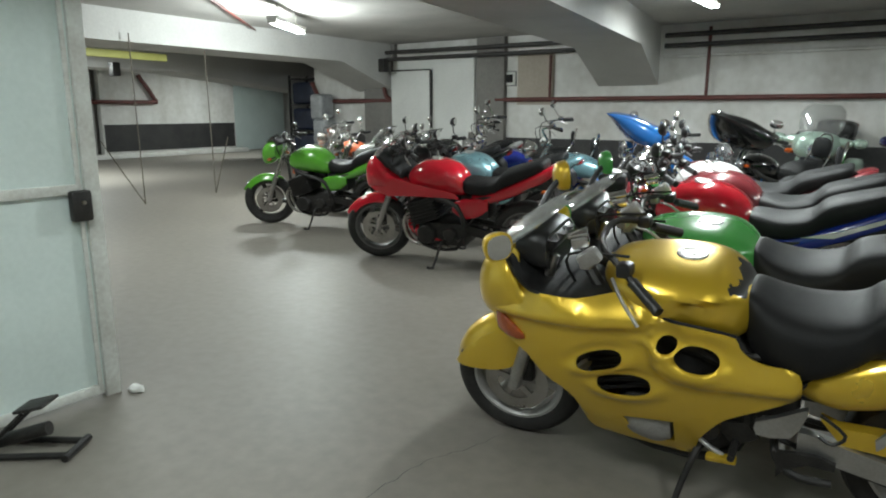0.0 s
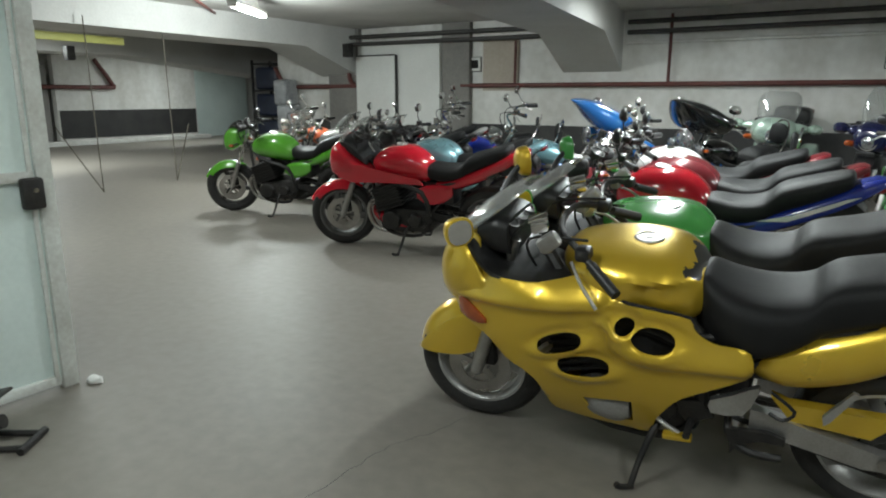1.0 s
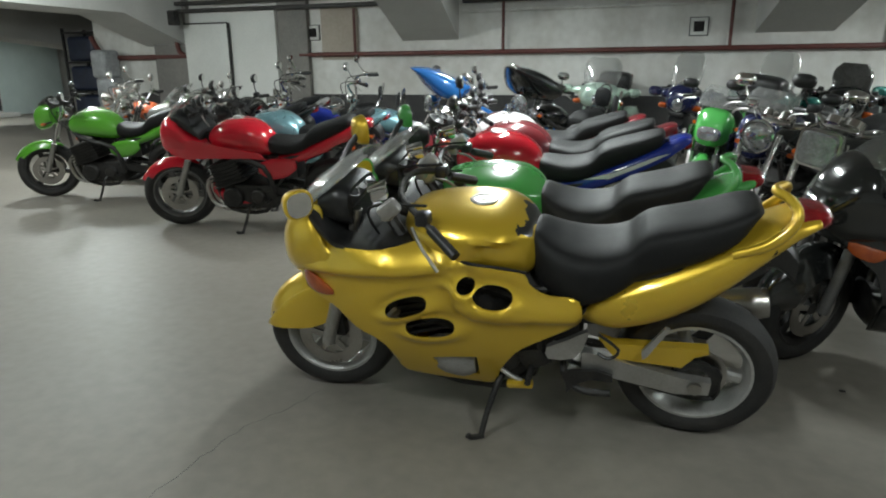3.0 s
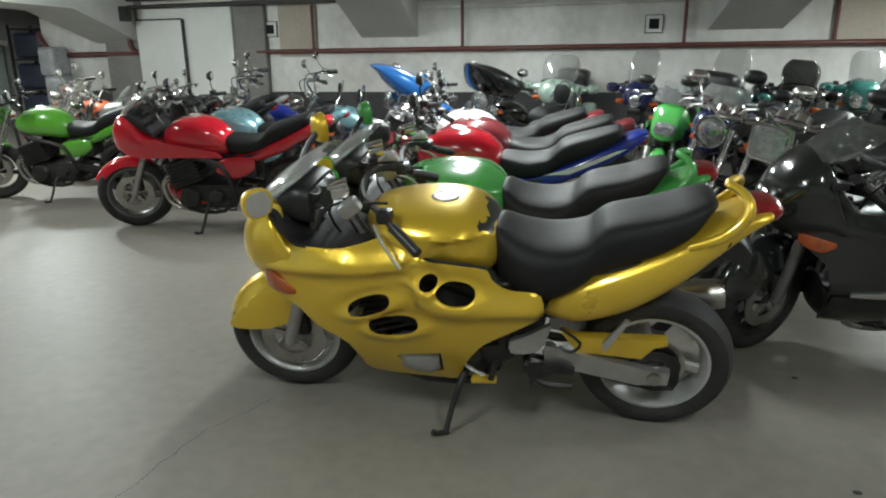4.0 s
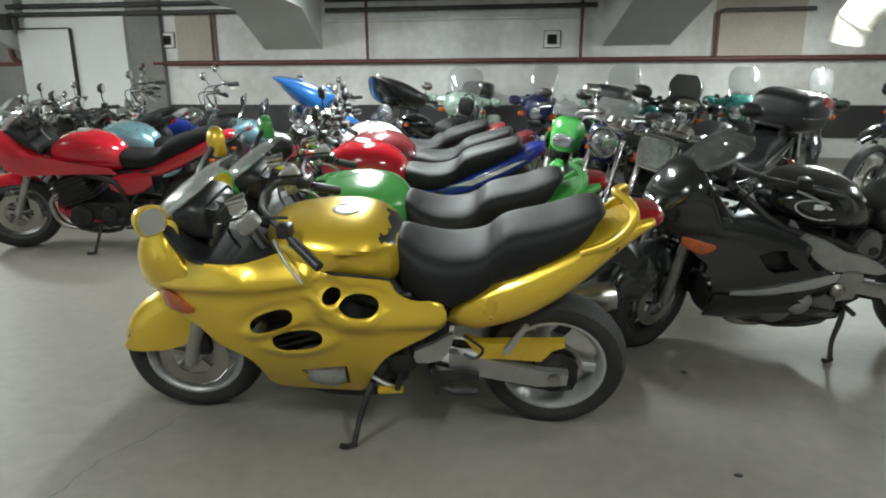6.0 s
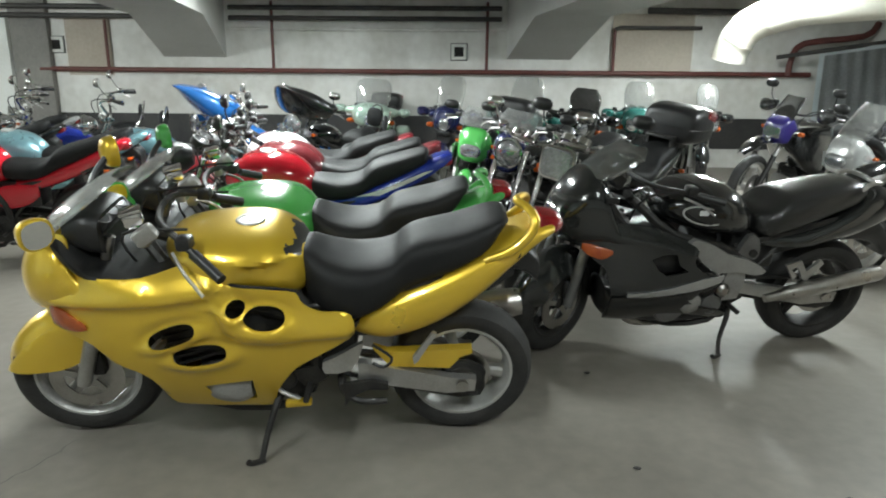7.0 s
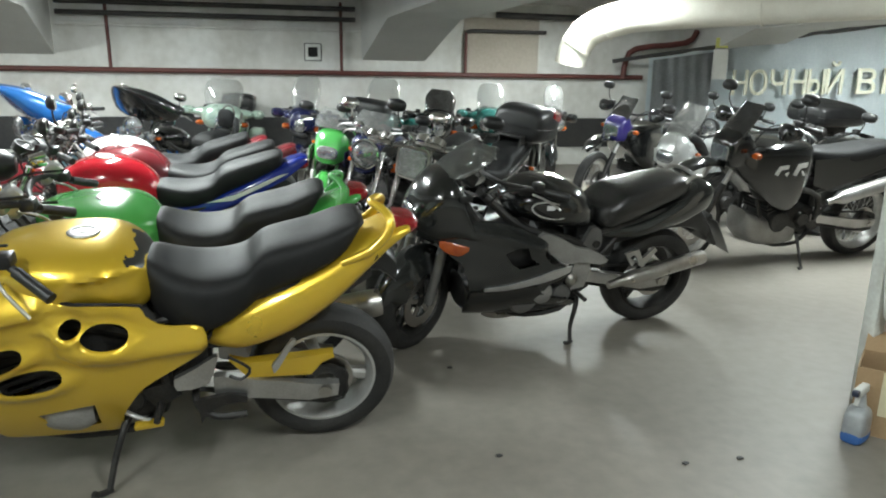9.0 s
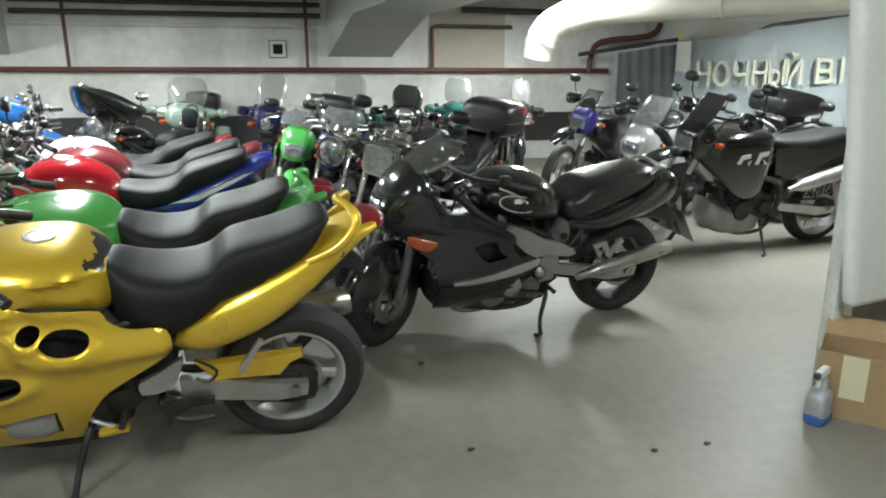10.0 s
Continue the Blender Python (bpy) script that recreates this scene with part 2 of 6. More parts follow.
def skin(bm, rings, closed=False, caps=True):
    rows = [[bm.verts.new(p) for p in r] for r in rings]
    n = len(rows[0])
    m = len(rows)
    for i in range(m if closed else m - 1):
        a, b = rows[i], rows[(i + 1) % m]
        for j in range(n):
            bm.faces.new((a[j], a[(j + 1) % n], b[(j + 1) % n], b[j]))
    if caps and not closed:
        bm.faces.new(rows[0])
        bm.faces.new(rows[-1][::-1])
    return bm


def tube(bm, pts, r, seg=8, smooth=0, closed=False):
    """A round bar along the points; r: one radius or one for each point."""
    if not isinstance(r, (list, tuple)):
        r = [r] * len(pts)
    p4 = [(*p, q) for p, q in zip(pts, r)]
    if smooth:
        p4 = smooth_path(p4, smooth)
    P = [Vector(p[:3]) for p in p4]
    rings, side = [], None
    for i, p in enumerate(P):
        d = (P[(i + 1) % len(P)] - P[i - 1]) if closed else (P[min(i + 1, len(P) - 1)] - P[max(i - 1, 0)])
        d.normalize()
        if side is None:
            side = d.cross(Vector((0.13, 0.31, 1)) if abs(d.z) < 0.9 else Vector((1, 0.2, 0))).normalized()
        side = (side - d * side.dot(d)).normalized()
        up = d.cross(side)
        rings.append([p + (side * math.cos(2 * math.pi * k / seg) + up * math.sin(2 * math.pi * k / seg)) * p4[i][3] for k in range(seg)])
    return skin(bm, rings, closed)


def lathe(bm, prof, m=None, seg=32, loop=False):
    """Turns (radius, along) pairs about the y axis, then moves by the pose m. loop: the profile is a closed ring."""
    m = m or Matrix()
    rings = [[m @ Vector((r * math.cos(2 * math.pi * k / seg), a, r * math.sin(2 * math.pi * k / seg))) for k in range(seg)] for r, a in prof]
    return skin(bm, rings, loop, caps=not loop)


def body(bm, stations, seg=20, k=4, y0=0.0, p=2.5):
    """A smooth body along x: stations of x, low z, high z, half width and, at will, an exponent (2 round, 5 boxy)."""
    st = smooth_path([tuple(s) if len(s) > 4 else (*s, p) for s in stations], k)
    rings = []
    for x, zb, zt, w, e in st:
        zc, h, w = (zb + zt) / 2, max((zt - zb) / 2, 0.002), max(w, 0.002)
        ring = []
        for j in range(seg):
            a = 2 * math.pi * j / seg
            c, s = math.cos(a), math.sin(a)
            ring.append((x, y0 + w * math.copysign(abs(c) ** (2 / e), c), zc + h * math.copysign(abs(s) ** (2 / e), s)))
        rings.append(ring)
    return skin(bm, rings)


def plate(bm, pts, y, t, k=0):
    """An x-z outline, extruded from y - t/2 to y + t/2."""
    if k:
        pts = smooth_path(list(pts) + [pts[0]], k)[:-1]
    a = [bm.verts.new((x, y - t / 2, z)) for x, z in pts]
    b = [bm.verts.new((x, y + t / 2, z)) for x, z in pts]
    n = len(pts)
    bm.faces.new(a)
    bm.faces.new(b[::-1])
    for i in range(n):
        bm.faces.new((a[i], b[i], b[(i + 1) % n], a[(i + 1) % n]))
    return bm


def inside(p, poly):
    x, y, c = p[0], p[1], False
    for (x1, y1), (x2, y2) in zip(poly, poly[1:] + poly[:1]):
        if (y1 > y) != (y2 > y) and x < (x2 - x1) * (y - y1) / (y2 - y1) + x1:
            c = not c
    return c


def shell(bm, outline, holes, yfun, thick=0.006, step=0.03, sides=(1, -1)):
    """A bent panel over an x-z outline with real openings; yfun gives its distance from the middle plane."""
    from mathutils.geometry import delaunay_2d_cdt
    loops = [outline] + holes
    verts, edges = [], []
    for lp in loops:
        s = len(verts)
        verts += [Vector(p) for p in lp]
        edges += [(s + i, s + (i + 1) % len(lp)) for i in range(len(lp))]
    xs, zs = [p[0] for p in outline], [p[1] for p in outline]
    x = min(xs) + step / 2
    row = 0
    while x < max(xs):
        z = min(zs) + step / 2 * (1 + row % 2)
        while z < max(zs):
            if inside((x, z), outline) and not any(inside((x, z), h) for h in holes):
                if all(min((x - q[0]) ** 2 + (z - q[1]) ** 2 for q in lp) > (step * 0.45) ** 2 for lp in loops):
                    verts.append(Vector((x, z)))
            z += step
        x += step * 0.87
        row += 1
    vo, eo, fo, _, _, _ = delaunay_2d_cdt(verts, edges, [], 0, 1e-5)
    tris = []
    for f in fo:
        c = (sum(vo[i].x for i in f) / len(f), sum(vo[i].y for i in f) / len(f))
        if inside(c, outline) and not any(inside(c, h) for h in holes):
            tris.append(f)
    count = {}
    for f in tris:
        for a, b in zip(f, f[1:] + f[:1]):
            count[(a, b)] = 1
    rimlines = [(a, b) for a, b in count if (b, a) not in count]
    for s in sides:
        out = [bm.verts.new((v.x, s * yfun(v.x, v.y), v.y)) for v in vo]
        inn = [bm.verts.new((v.x, s * (yfun(v.x, v.y) - thick), v.y)) for v in vo]
        for f in tris:
            bm.faces.new([out[i] for i in f])
            bm.faces.new([inn[i] for i in reversed(f)])
        for a, b in rimlines:
            bm.faces.new((out[a], out[b], inn[b], inn[a]))
    loose = [v for v in bm.verts if not v.link_faces]
    bmesh.ops.delete(bm, geom=loose, context="VERTS")
    return bm


def oval(cx, cz, rx, rz, turn=0, n=24, p=2.0):
    c, s = math.cos(radians(turn)), math.sin(radians(turn))
    out = []
    for i in range(n):
        a = 2 * math.pi * i / n
        u, v = math.cos(a), math.sin(a)
        u, v = rx * math.copysign(abs(u) ** (2 / p), u), rz * math.copysign(abs(v) ** (2 / p), v)
        out.append((cx + u * c - v * s, cz + u * s + v * c))
    return out


def thing(name, label, category, m, group="", kind=""):
    ob = new(name)
    ob.empty_display_size = 0.1
    ob.matrix_world = m
    return tagged(ob, label, category, group, kind)


def setting(name, bm, material, label, category):
    return tagged(part(name, bm, material), label, category, kind="structure")

# ---- the garage ----
WALL_Y, WEST, EAST, SOUTH, NORTH = 11.4, -19.0, 13.5, -3.2, 19.0
setting("floor", boxes(((-2.7, 7.8, -0.1), (34, 24, 0.2))), "floor", "smooth grey-beige concrete garage floor with faint stains", "floor")
setting("ceiling", boxes(((-2.7, 7.8, CEIL + 0.1), (34, 24, 0.2))), "ceil", "low grey painted concrete garage ceiling", "ceiling")
north = setting("wall_north", boxes(((1.1, WALL_Y + 0.1, CEIL / 2), (25.2, 0.2, CEIL))), "wall", "stained whitewashed plaster wall behind the motorcycles", "wall")
setting("wall_west", boxes(((WEST + 0.1, 7.8, CEIL / 2), (0.2, 24, CEIL))), "wall", "whitewashed far garage wall", "wall")
setting("wall_east", boxes(((EAST - 0.1, 4.0, CEIL / 2), (0.2, 14.6, CEIL))), "wall", "plain whitewashed end wall", "wall")
setting("wall_south", boxes(((-2.7, SOUTH, CEIL / 2), (34, 0.2, CEIL))), "wall", "plain whitewashed wall", "wall")
setting("wall_back", boxes(((-15.2, NORTH, CEIL / 2), (8, 0.2, CEIL))), "wallgrey", "dim grey wall of the far passage", "wall")
# grey piers and the tan patch beside them
for px, pw, mat in ((-9.42, 0.86, "wallgrey"), (-6.62, 0.62, "wallgrey")):
    setting("pier", boxes(((px, WALL_Y - 0.06, CEIL / 2), (pw, 0.12, CEIL), 0.01)), mat, "bare grey concrete pier in the wall", "pier")
setting("wall_panel", boxes(((-7.94, WALL_Y - 0.10, 1.19), (2.02, 0.2, 2.38), 0.012)), "white", "white boarded panel in front of the wall", "panel")
setting("wall_patch", boxes(((-5.7, WALL_Y - 0.004, 1.9), (0.75, 0.012, 0.95))), "walltan", "tan patch of unpainted plaster", "wall")
setting("wall_patch", boxes(((3.55, WALL_Y - 0.004, 2.0), (1.3, 0.012, 0.9))), "walltan", "tan patch of unpainted plaster", "wall")
for a, b in ((-6.3, 13.2), (-11.4, -9.9)):
    setting("wall_band", boxes((((a + b) / 2, WALL_Y - 0.01, 0.56), (b - a, 0.02, 0.5))), "band", "black painted band along the foot of the wall", "wall")

# beams along the room with haunches at the wall
for bx, skew in ((-15.25, 0.0), (-9.6, -0.04), (-3.94, -0.16), (1.72, -0.16), (7.38, -0.16)):
    bm = bmesh.new()
    hw = 0.52
    prof = [(SOUTH, CEIL), (SOUTH, 2.26), (9.75, 2.25), (WALL_Y + (0 if bx > -12 else 4), 1.73), (WALL_Y + (0 if bx > -12 else 4), CEIL)]
    a = [bm.verts.new((bx - hw + skew * (y - WALL_Y), y, z)) for y, z in prof]
    b = [bm.verts.new((bx + hw + skew * (y - WALL_Y), y, z)) for y, z in prof]
    bm.faces.new(a)
    bm.faces.new(b[::-1])
    for i in range(5):
        bm.faces.new((a[i], b[i], b[(i + 1) % 5], a[(i + 1) % 5]))
    setting("beam", bm, "beam", "pale painted concrete ceiling beam with a sloped haunch", "beam")

# ---- motorcycle parts: x forward, y to its left, z up, origin on the ground between the wheels ----
def wheel(parent, name, cx, r, w, rim, spokes, steer=0, discs=1, wire=False):
    m = pose(cx, 0, r, 0, 0, steer)
    ri = r - 0.088 if not wire else r - 0.075
    bm = bmesh.new()
    hw = w * 0.42
    lathe(bm, [(ri - 0.022, -hw * 0.55), (ri - 0.004, -hw), (ri + 0.006, -hw), (ri + 0.004, -hw * 0.7), (ri + 0.004, hw * 0.7), (ri + 0.006, hw),
               (ri - 0.004, hw), (ri - 0.022, hw * 0.55)], m, 40, True)
    lathe(bm, [(0.001, -0.055), (0.03, -0.055), (0.042, -0.035), (0.034, 0), (0.042, 0.035), (0.03, 0.055), (0.001, 0.055)], m, 20)
    wires = []
    if wire:
        for i in range(28):
            a, b = 2 * math.pi * i / 28, 2 * math.pi * (i + (1.6 if i % 2 else -1.6)) / 28
            s = 0.03 if i % 4 < 2 else -0.03
            wires.append([m @ Vector((0.036 * math.cos(b), s, 0.036 * math.sin(b))), m @ Vector(((ri - 0.02) * math.cos(a), 0, (ri - 0.02) * math.sin(a)))])
    else:
        for i in range(spokes):
            a = 360 * i / spokes + 17
            n = m @ pose(0, 0, 0, 0, a, 0)
            sw, L = (0.03, ri - 0.05) if spokes > 4 else (0.046, ri - 0.05)
            rings = []
            for d, k in ((0.03, 1.25), (0.03 + L * 0.5, 0.75), (ri - 0.012, 1.15)):
                rings.append([n @ Vector((sw * k * u, 0.022 * v, d)) for u, v in ((-.5, -.6), (-.25, -1), (.25, -1), (.5, -.6), (.5, .6), (.25, 1), (-.25, 1), (-.5, .6))])
            skin(bm, rings)
    wh = part(name, bm, rim, parent)
    for ends in wires:
        part("spoke", tube(bmesh.new(), ends, 0.0025, 4), rim, wh)
    bm = bmesh.new()
    h = w / 2
    prof = [(ri + 0.004, -h * 0.8), (ri + 0.022, -h * 0.97), (r - 0.045, -h), (r - 0.024, -h * 0.9), (r - 0.008, -h * 0.55), (r, 0)]
    prof = prof + [(a, -b) for a, b in prof[-2::-1]]
    lathe(bm, prof, m, 48, True)
    part("tyre", bm, "rubber", wh)
    for s in ((1, -1) if discs > 1 else (1,)):
        bm = bmesh.new()
        ro = min(0.15, ri - 0.05) if name == "front_wheel" else 0.11
        lathe(bm, [(ro - 0.05, s * 0.058), (ro, s * 0.058), (ro, s * 0.064), (ro - 0.05, s * 0.064)], m, 32, True)
        for i in range(5):
            n = m @ pose(0, 0, 0, 0, 72 * i, 0)
            skin(bm, [[n @ Vector((u * 0.012, s * (0.052 + v * 0.008), d)) for u, v in ((-1, 0), (1, 0), (1, 1), (-1, 1))] for d in (0.03, ro - 0.045)])
        part("brake_disc", bm, "steel", wh)
    return wh


def mudguard(parent, cx, r, w, a0, a1, mat, name="mudguard", steer=0, tip=0.0, drop=0.05):
    """A curved guard over a wheel, from angle a0 to a1 (0 forward, 90 up)."""
    m = pose(cx, 0, r, 0, 0, steer)
    R, n = r + 0.02, 14
    bm, rings = bmesh.new(), []
    for i in range(n + 1):
        f = i / n
        a = radians(a0 + (a1 - a0) * f)
        k = min(1, math.sin(math.pi * min(max(f, 0.04), 0.96)) * 1.6 + 0.25)
        hw = w / 2 * k
        out, inn = [], []
        for j in range(9):
            u = -1 + j / 4
            d = R + tip * (1 - f) ** 2 - drop * abs(u) ** 2.6
            out.append(m @ Vector((d * math.cos(a), u * hw, d * math.sin(a))))
            inn.append(m @ Vector(((d - 0.006) * math.cos(a), u * hw * 0.96, (d - 0.006) * math.sin(a))))
        rings.append(out + inn[::-1])
    skin(bm, rings)
    return part(name, bm, mat, parent)


def fork(parent, cx, r, top, mat="alu", upper="chrome", steer=0, gap=0.095, rad=0.026):
    m = Matrix.Translation((cx, 0, 0)) @ pose(0, 0, 0, 0, 0, steer) @ Matrix.Translation((-cx, 0, 0))
    for s in (1, -1):
        a, b = Vector((cx, s * gap, r)), Vector((top[0], s * gap, top[1]))
        c = a.lerp(b, 0.48)
        bm = tube(bmesh.new(), [m @ a, m @ (a.lerp(b, 0.02)), m @ c], [rad * 0.9, rad, rad], 12)
        leg = part("fork_leg", bm, mat, parent)
        part("fork_tube", tube(bmesh.new(), [m @ c, m @ b], rad * 0.72, 10), upper, leg)
    bm = bmesh.new()
    box(bm, m @ Vector((cx - 0.045, gap - 0.03, r + 0.075)), (0.075, 0.045, 0.1), 0.012)
    part("brake_caliper", bm, "matt", parent)


def stand(parent, x=0.06, reach=0.27, lean=9):
    """A side stand from the frame to the floor, which lies at y * tan(lean) on the leaning side."""
    z = reach * math.tan(radians(lean)) + 0.012
    bm = tube(bmesh.new(), [(x - 0.07, 0.13, 0.27), (x - 0.045, 0.18, 0.235), (x - 0.015, reach * 0.82, z + 0.07), (x, reach, z)], [0.015, 0.013, 0.011, 0.011], 8, 3)
    tube(bm, [(x - 0.01, reach - 0.005, z), (x + 0.03, reach + 0.015, z), (x + 0.045, reach + 0.02, z + 0.012)], 0.011, 6, 3)
    return part("side_stand", bm, "matt", parent)


def engine(parent, x=0.1, z=0.36, s=1.0, mat="matt", cover="alu", fins=True, wide=0.2, headers=True):
    eng = part("engine", boxes(((x - 0.08, 0, z - 0.06), (0.42 * s, wide * 1.5, 0.2 * s), 0.03)), mat, parent)
    part("cylinder_block", boxes(((x + 0.08, 0, z + 0.14), (0.24 * s, wide * 1.7, 0.2 * s), 0.02, (0, 18, 0))), mat, eng)
    if fins:
        for i in range(7):
            part("cooling_fin", boxes(((x + 0.045 + i * 0.011, 0, z + 0.06 + i * 0.027), (0.29 * s, wide * 1.9, 0.009), 0.0, (0, 18, 0))), mat, eng)
    part("air_intake", tube(bmesh.new(), [(x - 0.05, 0.0, z + 0.28), (x - 0.2, 0, z + 0.22)], 0.05, 12), "black", eng)
    for sd in (1, -1):
        bm = lathe(bmesh.new(), [(0.001, 0.0), (0.075, 0.0), (0.085, -0.012), (0.088, -0.05)], pose(x + 0.05, sd * (wide * 0.78 + 0.035), z - 0.06, 0, 0, 0 if sd > 0 else 180), 24)
        part("crank_cover", bm, cover, eng)
        bm = lathe(bmesh.new(), [(0.001, 0.0), (0.05, 0.0), (0.06, -0.012), (0.062, -0.05)], pose(x - 0.17, sd * (wide * 0.78 + 0.03), z - 0.05, 0, 0, 0 if sd > 0 else 180), 20)
        part("sprocket_cover", bm, cover, eng)
    for s4 in (-0.12, -0.04, 0.04, 0.12) if headers else ():
        bm = tube(bmesh.new(), [(x + 0.2, s4, z + 0.12), (x + 0.29, s4, z + 0.02), (x + 0.24, s4 * 0.9, z - 0.15), (x + 0.05, s4 * 0.6, z - 0.2), (x - 0.2, s4 * 0.3 - 0.03, z - 0.19)], 0.018, 8, 4)
        part("exhaust_header", bm, "steel", parent)
    return eng


def muffler(parent, a, b, y, r=0.055, mat="steel"):
    a, b = Vector((a[0], y, a[1])), Vector((b[0], y, b[1]))
    q = (b - a).to_track_quat("Y", "Z").to_matrix().to_4x4()
    L = (b - a).length
    bm = lathe(bmesh.new(), [(0.02, -0.12), (0.024, -0.06), (r * 0.85, 0.0), (r, 0.02), (r, L - 0.03), (r * 0.92, L), (r * 0.5, L + 0.004), (r * 0.48, L - 0.05)], Matrix.Translation(a) @ q, 20)
    return part("muffler", bm, mat, parent)


def swingarm(parent, wb, rr, mat="alu", guard=None, arm_line=None, guard_line=None):
    bm = bmesh.new()
    for s in (1, -1):
        plate(bm, arm_line or [(-0.16, 0.42), (-0.16, 0.36), (-wb / 2 + 0.12, rr - 0.04), (-wb / 2 - 0.05, rr - 0.03), (-wb / 2 - 0.06, rr + 0.025), (-wb / 2 + 0.1, rr + 0.03)], s * 0.115, 0.035)
    arm = part("swingarm", bm, mat, parent)
    for s in (1, -1):
        part("axle_nut", lathe(bmesh.new(), [(0.001, s * 0.0), (0.024, 0), (0.024, s * 0.012), (0.001, s * 0.012)], pose(-wb / 2, s * 0.135, rr), 12), "steel", arm)
    bm = tube(bmesh.new(), [(-0.15, 0.09, 0.42), (-wb / 2, 0.09, rr + 0.08), (-wb / 2 - 0.08, 0.09, rr), (-wb / 2, 0.09, rr - 0.08), (-0.15, 0.09, 0.34)], 0.009, 6, 3)
    lathe(bm, [(0.05, 0.084), (0.085, 0.084), (0.085, 0.096), (0.05, 0.096)], pose(-wb / 2, 0, rr), 26, True)
    part("chain", bm, "matt", parent)
    if guard:
        bm = plate(bmesh.new(), guard_line or [(-0.44, 0.425), (-0.52, 0.435), (-wb / 2 + 0.03, rr + 0.125), (-wb / 2 + 0.02, rr + 0.10), (-wb / 2 + 0.12, rr + 0.075), (-wb / 2 + 0.16, rr + 0.055), (-0.45, 0.385)], 0.1, 0.04)
        part("chain_guard", bm, guard, parent)


def bars(parent, x, z, half=0.35, back=0.12, rise=0.0, mat="black", mirrors="black", mx=0.0, mz=0.16, my=0.0, steer=0, glass=True, ape=False, drop=0.0):
    m = pose(x, 0, 0, 0, 0, steer) @ Matrix.Translation((-x, 0, 0))
    bm = bmesh.new()
    if ape:
        tube(bm, [m @ Vector(v) for v in ((x - back, half, z), (x - back * 0.4, half * 0.85, z), (x + 0.02, half * 0.6, z - 0.03), (x, 0.07, z - rise), (x, -0.07, z - rise),
                                           (x + 0.02, -half * 0.6, z - 0.03), (x - back * 0.4, -half * 0.85, z), (x - back, -half, z))], 0.012, 8, 4)
    else:
        tube(bm, [m @ Vector(v) for v in ((x - back, half, z - 0.02 - drop), (x - back * 0.35, half * 0.62, z - drop * 0.3), (x, 0.1, z - rise), (x, -0.1, z - rise), (x - back * 0.35, -half * 0.62, z - drop * 0.3), (x - back, -half, z - 0.02 - drop))], 0.012, 8, 3)
    hb = part("handlebar", bm, "chrome" if ape else mat, parent)
    for s in (1, -1):
        a, b = Vector((x - back, s * half, z - 0.02 - drop)), Vector((x - back * 0.5, s * half * 0.7, z - 0.005 - drop * 0.5))
        part("grip", tube(bmesh.new(), [m @ a, m @ a.lerp(b, 0.85)], 0.018, 10), "black", hb)
        bm = tube(bmesh.new(), [m @ (b + Vector((0.05, 0, -0.01))), m @ (b.lerp(a, 0.5) + Vector((0.06, s * 0.02, -0.02))), m @ (a + Vector((0.06, s * 0.01, -0.05)))], 0.006, 6, 3)
        part("lever", bm, "alu", hb)
        bm = box(bmesh.new(), m @ (b + Vector((0.01, -s * 0.01, 0.02))), (0.05, 0.06, 0.045), 0.012)
        part("switch_block", bm, "black" if mirrors != "chrome" else "chrome", hb)
        if mirrors:
            c = b + Vector((mx, s * my, mz))
            bm = tube(bmesh.new(), [m @ b, m @ (b.lerp(c, 0.5) + Vector((0.02, s * 0.02, 0))), m @ c], 0.0055, 6, 3)
            st = part("mirror_stalk", bm, "chrome" if mirrors == "chrome" else "black", hb)
            shell_ = body(bmesh.new(), [(c.x - 0.012, c.z - 0.038, c.z + 0.038, 0.062), (c.x, c.z - 0.042, c.z + 0.042, 0.068), (c.x + 0.025, c.z - 0.03, c.z + 0.03, 0.05), (c.x + 0.034, c.z - 0.008, c.z + 0.008, 0.015)], 14, 2, c.y + s * 0.02, 2.6)
            bmesh.ops.transform(shell_, matrix=m, verts=shell_.verts)
            part("mirror", shell_, mirrors, st)
            gl = body(bmesh.new(), [(c.x - 0.0165, c.z - 0.034, c.z + 0.034, 0.057), (c.x - 0.0125, c.z - 0.034, c.z + 0.034, 0.057)], 14, 1, c.y + s * 0.02, 2.6)
            bmesh.ops.transform(gl, matrix=m, verts=gl.verts)
            part("mirror_glass", gl, "mirror", st)
    bm = bmesh.new()
    for s in (1, -1):
        tube(bm, [m @ Vector((x - back * 0.5, s * half * 0.6, z)), m @ Vector((x + 0.1, s * 0.16, z - 0.02)), m @ Vector((x + 0.09, s * 0.05, z - 0.2)), m @ Vector((x - 0.06, s * 0.04, z - 0.35))], 0.005, 5, 4)
    part("cable", bm, "black", hb)
    return hb


def dials(parent, x, z, n=2, mat="black", r=0.045):
    bm = boxes(((x, 0, z - 0.01), (0.05, 0.2, 0.06), 0.015, (0, -35, 0)))
    cl = part("instrument_panel", bm, mat, parent)
    for i in range(n):
        y = (i - (n - 1) / 2) * r * 2.15
        m = pose(x, y, z + 0.015, 0, 0, 90) @ pose(0, 0, 0, 55, 0, 0)
        part("dial_bezel", lathe(bmesh.new(), [(r, -0.03), (r, 0.012), (r * 0.85, 0.012), (r * 0.85, 0.004), (0.001, 0.004)], m, 20), "chrome" if mat == "chrome" else "matt", cl)
        part("dial_face", lathe(bmesh.new(), [(r * 0.84, 0.005), (r * 0.84, 0.007), (0.001, 0.007)], m, 20), "white" if mat == "chrome" else "dark", cl)


